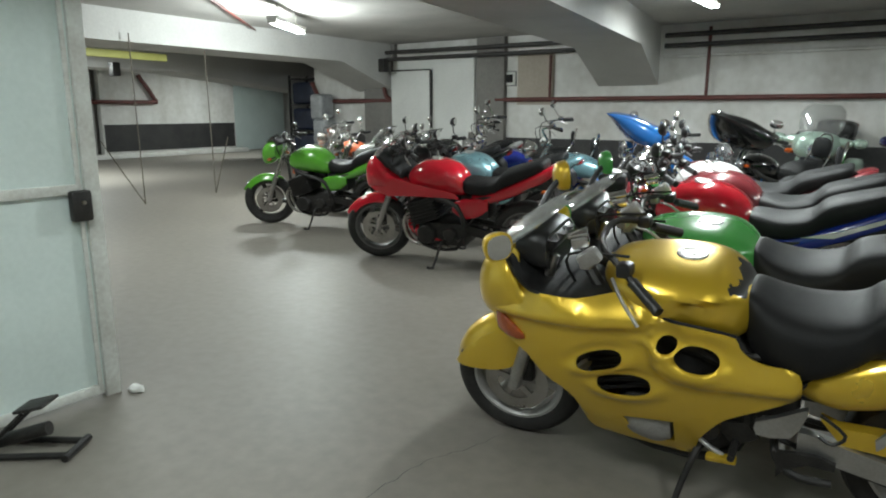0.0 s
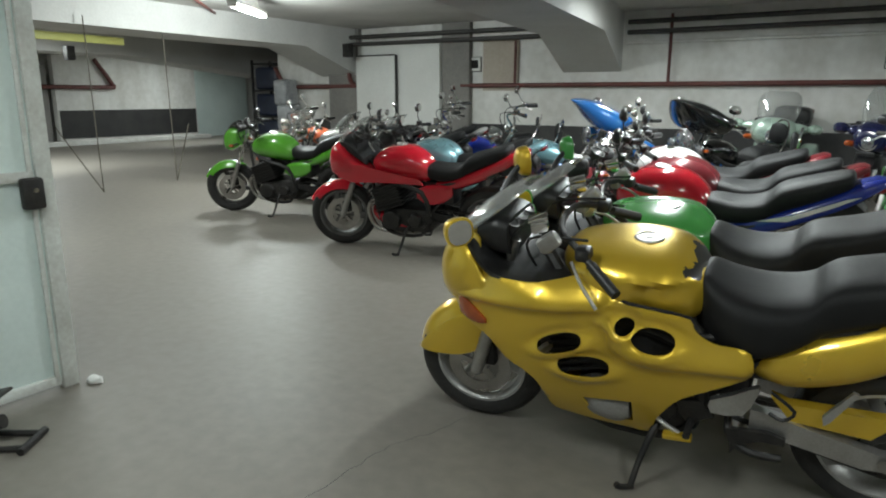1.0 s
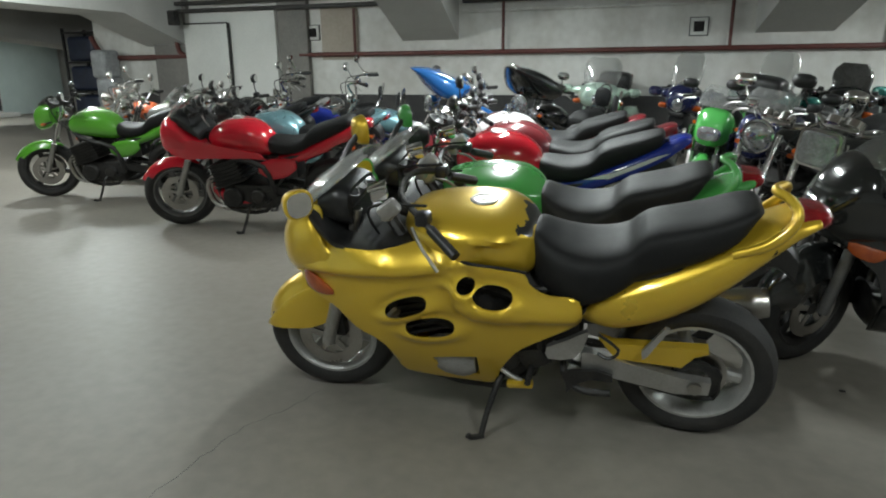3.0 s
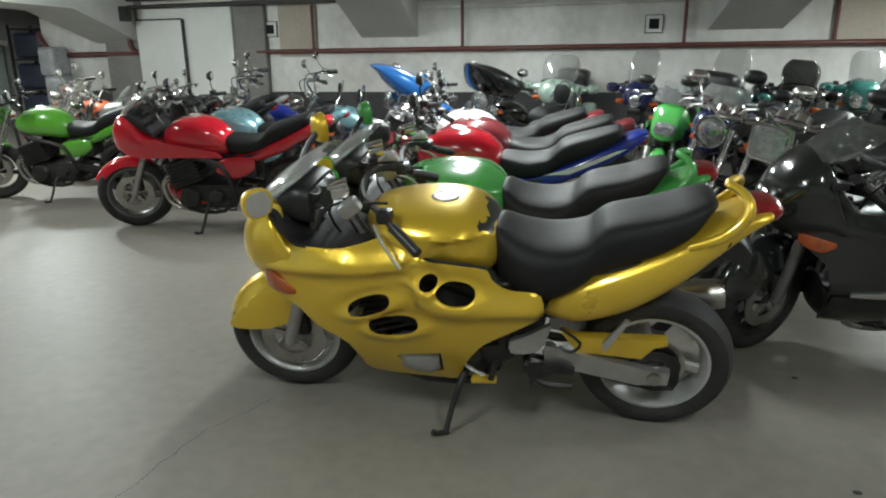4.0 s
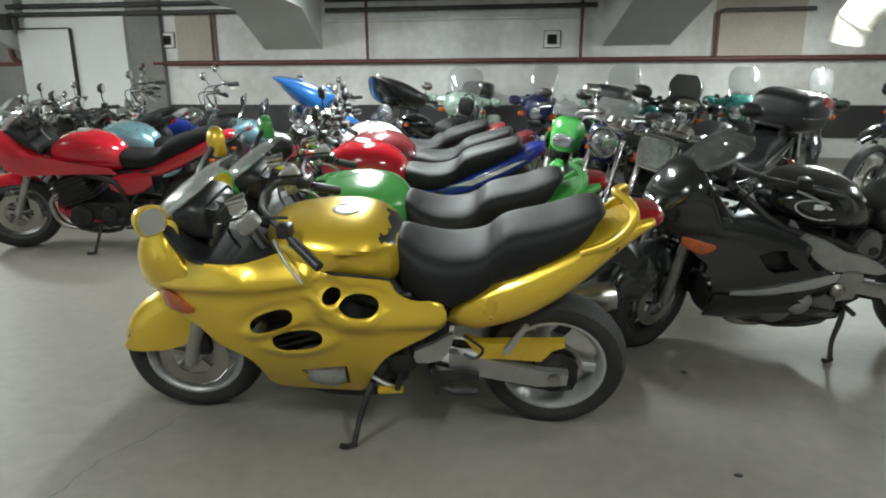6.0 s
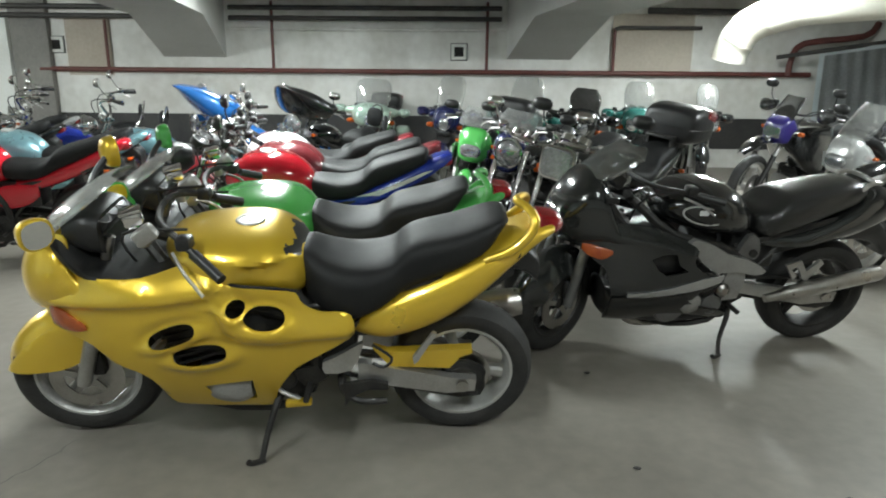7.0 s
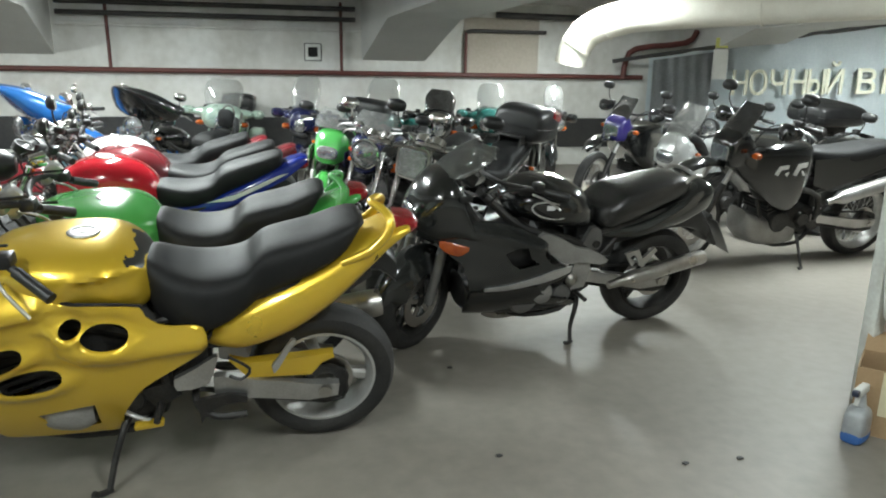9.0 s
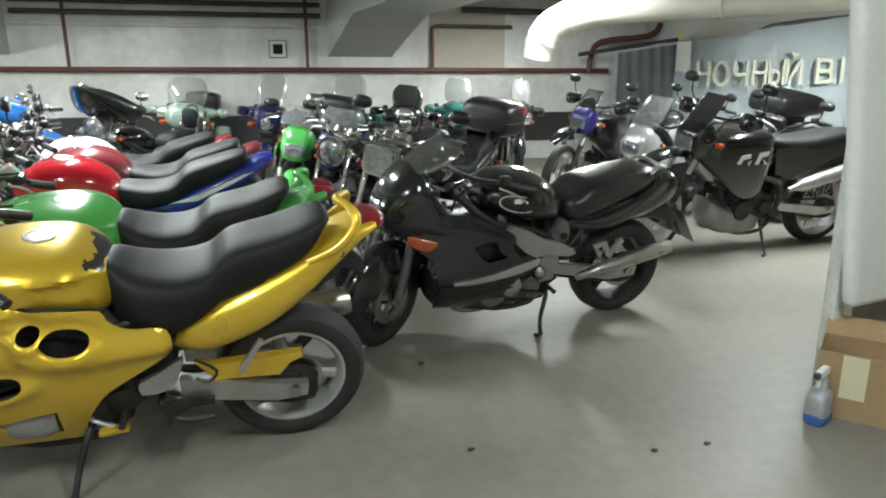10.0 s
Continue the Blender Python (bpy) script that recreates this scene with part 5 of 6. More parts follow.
    bm = tube(bmesh.new(), [(0.34, 0.05, 0.62), (0.36, 0.24, 0.56), (0.34, 0.27, 0.36), (0.26, 0.2, 0.24)], 0.014, 8, 4)
    tube(bm, [(0.34, -0.05, 0.62), (0.36, -0.24, 0.56), (0.34, -0.27, 0.36), (0.26, -0.2, 0.24)], 0.014, 8, 4)
    part("crash_bar", bm, "chrome", o)
    stand(o, 0.1)
    return o


def tourer(label, x, y, turn, mat, scr=1.40, lean=7, wide=0.34, case=True, mirror=True, lamps=1, low=0.0, name="touring_motorcycle", steer=0, smoke=False):
    """A broad faired machine with a tall screen, panniers and a rear case."""
    o = bike(name, label, x, y, turn, lean)
    wheel(o, "front_wheel", 0.76, 0.30, 0.13, "rim", 5, steer, 2)
    wheel(o, "rear_wheel", -0.74, 0.31, 0.17, "rim", 5, 0, 1)
    fork(o, 0.76, 0.30, (0.5, 0.86), "alu", "chrome", steer, 0.1)
    mudguard(o, 0.76, 0.305, 0.17, 5, 130, mat, "mudguard", steer, 0.01, 0.08)
    engine(o, 0.1, 0.38, 1.1, "matt", "alu", False, 0.22)
    frame_tubes(o)
    swingarm(o, 1.5, 0.31, "matt")
    muffler(o, (-0.35, 0.28), (-0.95, 0.36), -0.2, 0.055, "chrome")
    w = wide
    ff = part("front_fairing", body(bmesh.new(), [(0.80, 0.84, 0.93, w * 0.3), (0.78, 0.78, 1.0, w * 0.5), (0.70, 0.74, 1.06, w * 0.68), (0.56, 0.72, 1.07, w * 0.8), (0.42, 0.70, 0.98, w * 0.8), (0.26, 0.66, 0.84, w * 0.7)], 28, 4, 0, 2.5), mat, o)
    part("shoulder_wing", body(bmesh.new(), [(0.66, 0.93, 0.97, w * 0.7, 2.4), (0.62, 0.88, 1.02, w * 1.02, 2.4), (0.52, 0.87, 1.03, w * 1.12, 2.4), (0.42, 0.90, 1.0, w * 1.05, 2.4)], 28, 4), mat, ff)
    part("intake_grille", boxes(((0.765, 0, 0.735), (0.03, w * 0.7, 0.05), 0.01)), "black", ff)
    part("air_dam", body(bmesh.new(), [(0.70, 0.60, 0.74, w * 0.35), (0.6, 0.50, 0.76, w * 0.52), (0.4, 0.42, 0.74, w * 0.62), (0.15, 0.42, 0.70, w * 0.6)], 22, 4, 0, 2.8), "black", ff)
    for s in (1, -1):
        part("trim_line", body(bmesh.new(), [(0.79, 0.90, 0.915, 0.01), (0.74, 0.96, 0.985, 0.02), (0.62, 1.0, 1.03, 0.02)], 10, 3, s * w * 0.42), "matt", ff)
    for i in range(lamps):
        yy = (i - (lamps - 1) / 2) * 0.15
        round_lamp(o, 0.775, 0.86, 0.075 if lamps > 1 else 0.085, "chrome", yy)
    for s in (1, -1):
        part("mirror", body(bmesh.new(), [(0.62, 0.93, 0.99, 0.03), (0.56, 0.90, 1.02, 0.08), (0.46, 0.91, 1.01, 0.08)], 18, 3, s * (w + 0.09)), mat, o)
        part("indicator", body(bmesh.new(), [(0.70, 0.80, 0.83, 0.02), (0.66, 0.78, 0.85, 0.06), (0.58, 0.79, 0.84, 0.05)], 14, 3, s * w * 0.78), "orange", o)
    top = scr
    screen(o, [(0.66, 1.03, w * 0.62), (0.60, (1.03 + top) / 2, w * 0.7), (0.53, top - 0.06, w * 0.62), (0.50, top, w * 0.42)], "smoke" if smoke else "screen", flat=0.4)
    part("cockpit_lining", body(bmesh.new(), [(0.58, 0.96, 1.075, w * 0.7), (0.46, 0.90, 1.03, w * 0.8), (0.34, 0.8, 0.9, w * 0.7)], 18, 3, 0, 3), "black", o)
    dials(o, 0.46, 1.04, 2, "black", 0.05)
    part("tank", body(bmesh.new(), [(0.30, 0.70, 0.85, 0.12), (0.18, 0.66, 0.925, 0.18), (0.02, 0.64, 0.93, 0.18), (-0.12, 0.63, 0.86, 0.14), (-0.2, 0.65, 0.76, 0.08)], 24, 4, 0, 2.5), mat, o)
    part("seat", body(bmesh.new(), [(-0.15, 0.66, 0.78, 0.1), (-0.3, 0.62, 0.77, 0.18), (-0.45, 0.64, 0.80, 0.18), (-0.55, 0.68, 0.88, 0.16), (-0.8, 0.72, 0.90, 0.15), (-0.9, 0.78, 0.87, 0.1)], 22, 4, 0, 3), "vinyl", o)
    part("tail_fairing", body(bmesh.new(), [(-0.25, 0.5, 0.64, 0.1), (-0.45, 0.5, 0.70, 0.17), (-0.8, 0.6, 0.78, 0.17), (-1.02, 0.7, 0.80, 0.11)], 22, 4, 0, 2.8), mat, o)
    tail_lamp(o, -1.02, 0.78, 0.1)
    bars(o, 0.32, 1.0, 0.37, 0.16, 0.06, "black", None, steer=steer)
    if case:
        top_case(o, -0.88, 0.92, 0.25, "black" if case is True else case, True, 0.28)
        for s in (1, -1):
            part("pannier", body(bmesh.new(), [(-0.42, 0.42, 0.62, 0.06, 4), (-0.55, 0.36, 0.70, 0.11, 4), (-0.95, 0.38, 0.70, 0.11, 4), (-1.05, 0.44, 0.64, 0.07, 4)], 20, 3, s * 0.30), mat, o)
    stand(o)
    return o


def enduro(label, x, y, turn, mat, lean=9, steer=12, badge=False, scrmat="smoke", nose=None, tank=None):
    o = bike("enduro_motorcycle", label, x, y, turn, lean)
    wheel(o, "front_wheel", 0.86, 0.34, 0.10, "alu", 3, steer, 1, True)
    wheel(o, "rear_wheel", -0.78, 0.32, 0.14, "alu", 3, 0, 1, True)
    fork(o, 0.86, 0.34, (0.46, 1.02), "matt", "alu", steer, 0.1, 0.028)
    mudguard(o, 0.80, 0.42, 0.15, 40, 118, mat, "mudguard", steer, 0.06, 0.05)
    engine(o, 0.1, 0.44, 1.0, "matt", "matt", True, 0.17, False)
    part("skid_plate", body(bmesh.new(), [(0.42, 0.32, 0.46, 0.10, 4), (0.34, 0.20, 0.43, 0.15, 4), (0.12, 0.17, 0.37, 0.16, 4), (-0.05, 0.19, 0.33, 0.13, 4)], 18, 3), "castgrey", o)
    frame_tubes(o)
    swingarm(o, 1.56, 0.32, "alu")
    muffler(o, (-0.36, 0.56), (-0.92, 0.70), 0.17, 0.055, "alu")
    part("tank", body(bmesh.new(), [(0.64, 0.82, 0.90, 0.08, 5), (0.60, 0.77, 0.93, 0.13, 5), (0.46, 0.64, 0.97, 0.20, 6), (0.28, 0.50, 1.0, 0.215, 6), (0.12, 0.45, 1.0, 0.205, 6), (0.02, 0.50, 0.99, 0.18, 5), (-0.04, 0.60, 0.96, 0.14, 4), (-0.1, 0.68, 0.92, 0.10, 3)], 32, 2, 0, 4), tank or mat, o)
    cap(o, 0.16, 0.998, "black", 0.045)
    part("headlight_cowl", body(bmesh.new(), [(0.70, 0.86, 0.99, 0.10, 4), (0.67, 0.80, 1.04, 0.13, 4), (0.58, 0.78, 1.08, 0.14, 4), (0.48, 0.78, 0.98, 0.14, 3)], 22, 4), nose or mat, o)
    part("headlight", body(bmesh.new(), [(0.69, 0.845, 0.965, 0.10, 5), (0.708, 0.852, 0.955, 0.092, 5)], 20, 2), "lens", o)
    screen(o, [(0.68, 1.0, 0.125), (0.59, 1.13, 0.125), (0.50, 1.26, 0.105)], scrmat, flat=0.25)
    part("seat", body(bmesh.new(), [(-0.06, 0.82, 0.93, 0.07), (-0.15, 0.79, 0.93, 0.12), (-0.4, 0.80, 0.93, 0.14), (-0.7, 0.83, 0.97, 0.13), (-0.9, 0.86, 0.97, 0.10)], 22, 4, 0, 3.2), "vinyl", o)
    for s in (1, -1):
        part("side_panel", shell(bmesh.new(), [(-0.05, 0.86), (-0.9, 0.90), (-0.98, 0.86), (-0.6, 0.72), (-0.3, 0.60), (-0.1, 0.66)], [], lambda a, b: 0.15 - 0.03 * abs(a), 0.006, 0.08, (s,)), mat, o)
    part("rear_mudguard", body(bmesh.new(), [(-0.6, 0.80, 0.84, 0.1, 4), (-0.95, 0.82, 0.86, 0.1, 4), (-1.15, 0.76, 0.79, 0.08, 4)], 14, 3), mat, o)
    tail_lamp(o, -1.0, 0.82, 0.06)
    bars(o, 0.40, 1.14, 0.41, 0.12, 0.06, "black", "black", 0.05, 0.2, 0.03, steer)
    for s in (1, -1):
        part("hand_guard", body(bmesh.new(), [(0.50, 1.07, 1.15, 0.03), (0.47, 1.05, 1.18, 0.08), (0.42, 1.07, 1.16, 0.10)], 14, 3, s * 0.34), mat, o)
    indicator(o, 0.55, 0.22, 0.92)
    indicator(o, 0.55, -0.22, 0.92)
    if badge:
        f = lambda a, b: 0.222 - 0.3 * (a - 0.24) ** 2
        for pts in ([(0.36, 0.78), (0.33, 0.84), (0.25, 0.85), (0.25, 0.82), (0.31, 0.81), (0.33, 0.77)], [(0.27, 0.785), (0.235, 0.80), (0.25, 0.76)], [(0.20, 0.775), (0.17, 0.855), (0.08, 0.865), (0.08, 0.83), (0.14, 0.82), (0.165, 0.765)], [(0.13, 0.805), (0.11, 0.80), (0.07, 0.765), (0.10, 0.765)]):
            part("badge_bar", shell(bmesh.new(), pts, [], f, 0.003, 0.04, (1,)), "offwhite", o)
    stand(o, 0.0, 0.33)
    return o


# ---- rows of machines, from the open floor to the wall ----
CLEAR = [(0.70, 0.98, 0.17), (0.62, 1.06, 0.18), (0.52, 1.14, 0.15)]
roadster("red half-faired motorcycle with black engine on its side stand", -2.97, 4.78, 189, "red", "red", cowl="red", scr=[(0.66, 0.98, 0.16), (0.56, 1.08, 0.17), (0.42, 1.16, 0.13)], half=True, steer=20, mirz=0.12, belly="red", rimm="grey")
roadster("lime green naked motorcycle with a bikini fairing", -5.27, 5.50, 194, "lime", "lime", cowl=None, lamp="bikini", steer=24, rimm="matt", gmat="lime", mirz=0.1, lampmat="lime")
roadster("red-tanked motorcycle with a blue and white tail", -0.64, 4.17, 183, "red", "blue", lamp="round", steer=12, flash=True)
roadster("dark crimson motorcycle with a plain black seat", -0.73, 4.92, 183, "crimson", "crimson", lamp="round", steer=10, mirz=0.12)
roadster("crimson motorcycle with a white-topped tank and white tail", -0.98, 5.68, 184, "offwhite", "crimson", lamp="round", steer=8, gmat="crimson", chrome=True)
cruiser("crimson cruiser with chrome handlebars and fittings", -1.12, 6.36, 184, "crimson", ape=False, barz=1.08)
cruiser("black touring cruiser with a batwing fairing", -1.12, 7.72, 243, "gloss", bat="gloss", case=False, ape=False)
cruiser("sky-blue touring cruiser with a batwing fairing", -1.95, 7.70, 222, "skyblue", bat="skyblue", ape=False)
roadster("teal silver motorcycle with a small clear screen", -3.2, 5.62, 188, "teal", "teal", scr=CLEAR, lamp="round", steer=12)
roadster("black naked motorcycle with yellow turn signals", -4.35, 6.32, 190, "gloss", "gloss", scr=CLEAR, lamp="round", chrome=True)
cruiser("dark blue cruiser with tall chrome handlebars", -3.5, 6.95, 190, "blue", barz=1.22)
cruiser("blue-grey cruiser with tall chrome handlebars", -2.55, 6.72, 186, "teal", barz=1.20)
roadster("dark silver motorcycle with chrome mirrors", -5.25, 6.55, 194, "silver", "gloss", mir="chrome", chrome=True, scr=CLEAR)
cruiser("orange-tanked cruiser with chrome headlight", -6.5, 7.55, 195, "orangep", barz=1.12)
roadster("black motorcycle with chrome mirrors and grey tail", -5.0, 7.7, 192, "gloss", "silver", mir="chrome", chrome=True)
cruiser("black cruiser beside the wall panel", -4.7, 8.9, 200, "gloss", barz=1.12)

tourer("pale green touring motorcycle with a clear tall screen", -0.83, 10.1, 268, "sage", 1.40, 4, 0.36, True, lamps=1)
tourer("blue and black touring motorcycle with a clear screen", 0.32, 9.25, 258, "navyp", 1.44, 6, 0.25, False)
roadster("green faired motorcycle with a black top case", 0.62, 6.62, 254, "green", "green", cowl="green", half=True, case="black", scr=CLEAR, mirz=0.1, cw=0.72)
tourer("emerald touring motorcycle with a tall clear screen", 1.2, 8.25, 256, "emerald", 1.42, 6, 0.26, False)
roadster("dark blue faired motorcycle with a clear screen", 0.98, 5.92, 246, "navyp", "navyp", cowl="navyp", half=True, scr=CLEAR, mirz=0.1, cw=0.72)
roadster("black motorcycle with a round chrome headlight and white tail", 1.05, 5.06, 231, "gloss", "offwhite", lamp="round", chrome=True, steer=14, mir="chrome")
roadster("black motorcycle with a square chrome headlight and top case", 1.33, 4.58, 229, "char", "char", lamp="rect", chrome=True, case="red", steer=14)
tourer("black touring motorcycle with a dark tinted screen", 1.85, 8.5, 262, "gloss", 1.30, 6, 0.26, False, smoke=True)
tourer("emerald touring scooter with a round clear screen", 2.65, 9.2, 264, "emerald", 1.38, 5, 0.27, False, lamps=2)
tourer("black touring scooter with a small clear screen", 3.6, 9.5, 262, "gloss", 1.36, 6, 0.2, False, lamps=2)
enduro("violet and black enduro motorcycle with spoked wheels", 4.12, 7.26, 206, "gloss", nose="purple")
roadster("silver half-faired motorcycle with a clear screen", 4.06, 5.80, 202, "silver", "silver", cowl="silver", half=True, scr=[(0.68, 0.96, 0.13), (0.60, 1.08, 0.14), (0.48, 1.22, 0.11)], mirz=0.1, cw=0.72)
enduro("black enduro motorcycle with a tinted screen and alloy guard", 4.04, 4.705, 186, "gloss", badge=True, steer=12)
roadster("black motorcycle with a large grey top case", 4.95, 6.45, 186, "gloss", "gloss", case="grey", mirz=0.14, lamp="round", tall=0.08)
roadster("black motorcycle with a black top case", 5.25, 5.55, 188, "gloss", "gloss", case="black", lamp="round")


# ---- pipes, vents and fittings on the walls ----
def pipe(pts, r, mat, label, smooth=0, name="pipe"):
    return tagged(part(name, tube(bmesh.new(), pts, r, 10, smooth), mat), label, "pipe", kind="structure")


PY = WALL_Y - 0.09
pipe([(-6.5, PY, 1.52), (6.1, PY, 1.52)], 0.04, "redpipe", "red-brown pipe along the wall")
pipe([(-11.5, PY, 1.95), (-11.3, PY, 1.65), (-11.1, PY, 1.53), (-9.1, PY, 1.53)], 0.05, "redpipe", "red-brown pipe bending along the wall", 4)
pipe([(-9.2, PY - 0.1, 2.3), (-9.2, PY - 0.1, 1.7), (-9.05, PY - 0.1, 1.55), (-8.9, PY - 0.12, 1.55)], 0.045, "redpipe", "red-brown drop pipe beside the panel", 4)
for vx, zt in ((-5.36, 2.3), (-2.62, 2.6), (0.87, 2.6), (2.92, 2.2)):
    pipe([(vx, PY, zt), (vx, PY, 1.52)], 0.026, "redpipe", "thin red-brown riser pipe on the wall")
pipe([(2.92, PY, 2.2), (3.0, PY, 2.23), (4.3, PY, 2.23)], 0.03, "darkpipe", "dark pipe under the ceiling")
for z, a, b in ((2.5, -3.3, 1.1), (2.34, -3.3, 1.1)):
    pipe([(a, PY - 0.05, z), (b, PY - 0.05, z)], 0.038, "darkpipe", "dark pipe under the ceiling along the wall")
pipe([(-3.35, PY + 0.04, 2.18), (1.2, PY + 0.04, 2.18)], 0.025, "wall", "whitewashed conduit along the wall")
for z in (2.5, 2.36):
    pipe([(-10.2, PY - 0.2, z), (-4.5, PY - 0.2, z - 0.02)], 0.04, "darkpipe", "dark pipe under the ceiling along the wall")
pipe([(3.4, PY - 0.1, 2.48), (5.5, PY - 0.1, 2.46)], 0.05, "darkpipe", "dark pipe stub under the ceiling")
pipe([(5.7, PY - 0.1, 1.5), (5.72, PY - 0.1, 1.75), (5.9, PY - 0.1, 2.0), (6.7, PY - 0.3, 2.1), (6.9, PY - 0.3, 2.3)], 0.05, "redpipe", "red-brown pipe bending up to the ceiling", 3)


def vent(x, z, s=0.3):
    o = tagged(thing("wall_vent", "small square wall vent with a pale frame", "vent", pose(x, WALL_Y, z), "wall vents"))
    bm = bmesh.new()
    for a, b, c, d in ((0, s / 2, s, 0.05), (0, -s / 2, s, 0.05), (s / 2, 0, 0.05, s), (-s / 2, 0, 0.05, s)):
        box(bm, (a, -0.02, b), (c + (0.05 if d == 0.05 else 0), 0.04, d), 0.006)
    part("vent_frame", bm, "white", o)
    # dark plate whose edge stands in for shade around the frame
    part("shade_edge", boxes(((0, -0.004, 0), (s + 0.075, 0.008, s + 0.075))), "dark", o)
    part("vent_back", boxes(((0, -0.008, 0), (s, 0.016, s))), "dark", o)
    for i in range(5):
        part("slat", boxes(((0, -0.02, -s * 0.36 + i * s * 0.18), (s * 0.9, 0.006, s * 0.1), 0, (35, 0, 0))), "matt", o)


for vx, vz in ((-6.24, 1.91), (0.42, 1.84)):
    vent(vx, vz, 0.2)
vent(-8.9 - 1.3, 2.05, 0.2)

# leaning board with a dark edge in front of the white panel
o = thing("leaning_board", "white board leaning against the wall panel", "board", pose(-8.45, WALL_Y - 0.25, 0, 0, 0, 0))
part("board", boxes(((0, 0, 1.06), (1.0, 0.03, 2.1), 0.004)), "white", o)
part("dark_edge", boxes(((0.52, 0, 1.06), (0.045, 0.04, 2.12), 0.004)), "matt", o)
part("dark_head", boxes(((0.0, 0, 2.125), (1.0, 0.036, 0.025), 0.003)), "matt", o)

# round white duct
o = thing("air_duct", "large cream wrapped air duct hung under the ceiling", "duct", Matrix())
part("duct_run", tube(bmesh.new(), [(3.93, 9.14, 1.66), (3.95, 9.1, 1.80), (4.0, 9.02, 1.95), (4.12, 8.9, 2.10), (4.4, 8.6, 2.22), (4.9, 8.1, 2.27), (8.0, 5.0, 2.32), (11.0, 2.0, 2.35)], 0.215, 20, 4), "duct", o)
for cx, cy, cz in ((3.985, 9.04, 1.9), (4.25, 8.76, 2.17), (5.6, 7.4, 2.28), (7.2, 5.8, 2.307)):
    part("clamp_band", lathe(bmesh.new(), [(0.214, -0.012), (0.226, -0.012), (0.226, 0.012), (0.214, 0.012)], Matrix.Translation((cx, cy, cz)) @ (Vector((1, -1, 0.02)) if cx > 4.5 else Vector((0.5, -0.5, 1.0)) if cx < 4.1 else Vector((1, -1, 0.5))).to_track_quat("Y", "Z").to_matrix().to_4x4(), 22, True), "duct", o)
for cx, cy in ((5.6, 7.4), (8.2, 4.8)):
    part("hanger", boxes(((cx, cy, 2.58), (0.02, 0.02, 0.22))), "steel", o)

# banner on a skewed frame in the far corner
BA, BB = Vector((6.0, 10.9, 0)), Vector((11.6, 9.2, 0))
bd = (BB - BA).normalized()
bang = math.degrees(math.atan2(bd.y, bd.x))
o = thing("banner", "large grey vinyl banner with raised cream letters", "banner", pose(BA.x, BA.y, 0, 0, 0, bang))
bm = bmesh.new()
n = 48
top = lambda u: 1.86 + 0.14 * u
grid = [[bm.verts.new((6.6 * i / n, 0.05 * math.sin(i * 0.9) * (0.4 + 0.6 * abs(math.sin(i * 0.23))) * (1 - 0.4 * j / 6), 0.25 + (top(6.6 * i / n) - 0.25) * j / 6)) for j in range(7)] for i in range(n + 1)]
for i in range(n):
    for j in range(6):
        bm.faces.new((grid[i][j], grid[i + 1][j], grid[i + 1][j + 1], grid[i][j + 1]))
bmesh.ops.solidify(bm, geom=bm.faces[:], thickness=0.004)
part("banner_sheet", bm, "banner", o)
part("banner_rope", tube(bmesh.new(), [(-0.6, 0.0, 1.78), (0, 0, 1.87), (3, 0, 2.29), (5.6, 0, 2.65)], 0.035, 8), "darkpipe", o)
part("notice_head", boxes(((1.13, -0.115, 2.08), (0.2, 0.006, 0.16))), "yellow", o)
part("notice_sheet", boxes(((1.13, -0.115, 1.74), (0.23, 0.006, 0.48))), "white", o)
d = thing("plastic_drape", "grey translucent plastic sheet draped from the banner rope", "drape", pose(BA.x, BA.y, 0, 0, 0, bang))
bm = bmesh.new()
fold = [[bm.verts.new((0.06 + 0.96 * i / 30, -0.075 - 0.03 * math.sin(i * 1.1 + 0.4 * j) * (1 - 0.06 * j), 0.3 + (1.50 + 0.135 * i / 30) * j / 8)) for j in range(9)] for i in range(31)]
for i in range(30):
    for j in range(8):
        bm.faces.new((fold[i][j], fold[i + 1][j], fold[i + 1][j + 1], fold[i][j + 1]))
bmesh.ops.solidify(bm, geom=bm.faces[:], thickness=0.003)
part("sheet", bm, "drape", d)
for ch, u, wd in (("Н", 0.93, 0.27), ("О", 1.24, 0.31), ("Ч", 1.60, 0.29), ("Н", 1.95, 0.28), ("Ы", 2.25, 0.30), ("Й", 2.56, 0.30), ("В", 3.10, 0.32), ("Н", 3.54, 0.32)):
    cu = bpy.data.curves.new("letter", "FONT")
    cu.body, cu.size, cu.extrude, cu.bevel_depth = ch, 0.55, 0.02, 0.004
    tmp = new("letter", cu)
    me = bpy.data.meshes.new_from_object(tmp.evaluated_get(bpy.context.evaluated_depsgraph_get()))
    bpy.data.objects.remove(tmp)
    x0, x1 = min(v.co.x for v in me.vertices), max(v.co.x for v in me.vertices)
    for v in me.vertices:
        v.co.x = (v.co.x - x0) * wd * 0.9 / (x1 - x0)
    me.materials.clear()
    me.materials.append(M["letter"])
    lt = new("letter", me)
    lt.parent = o
    lt.matrix_local = pose(1.36 + 0.9 * (u - 0.93), -0.10, 1.23 + 0.02 * u, 90, 0, 0)

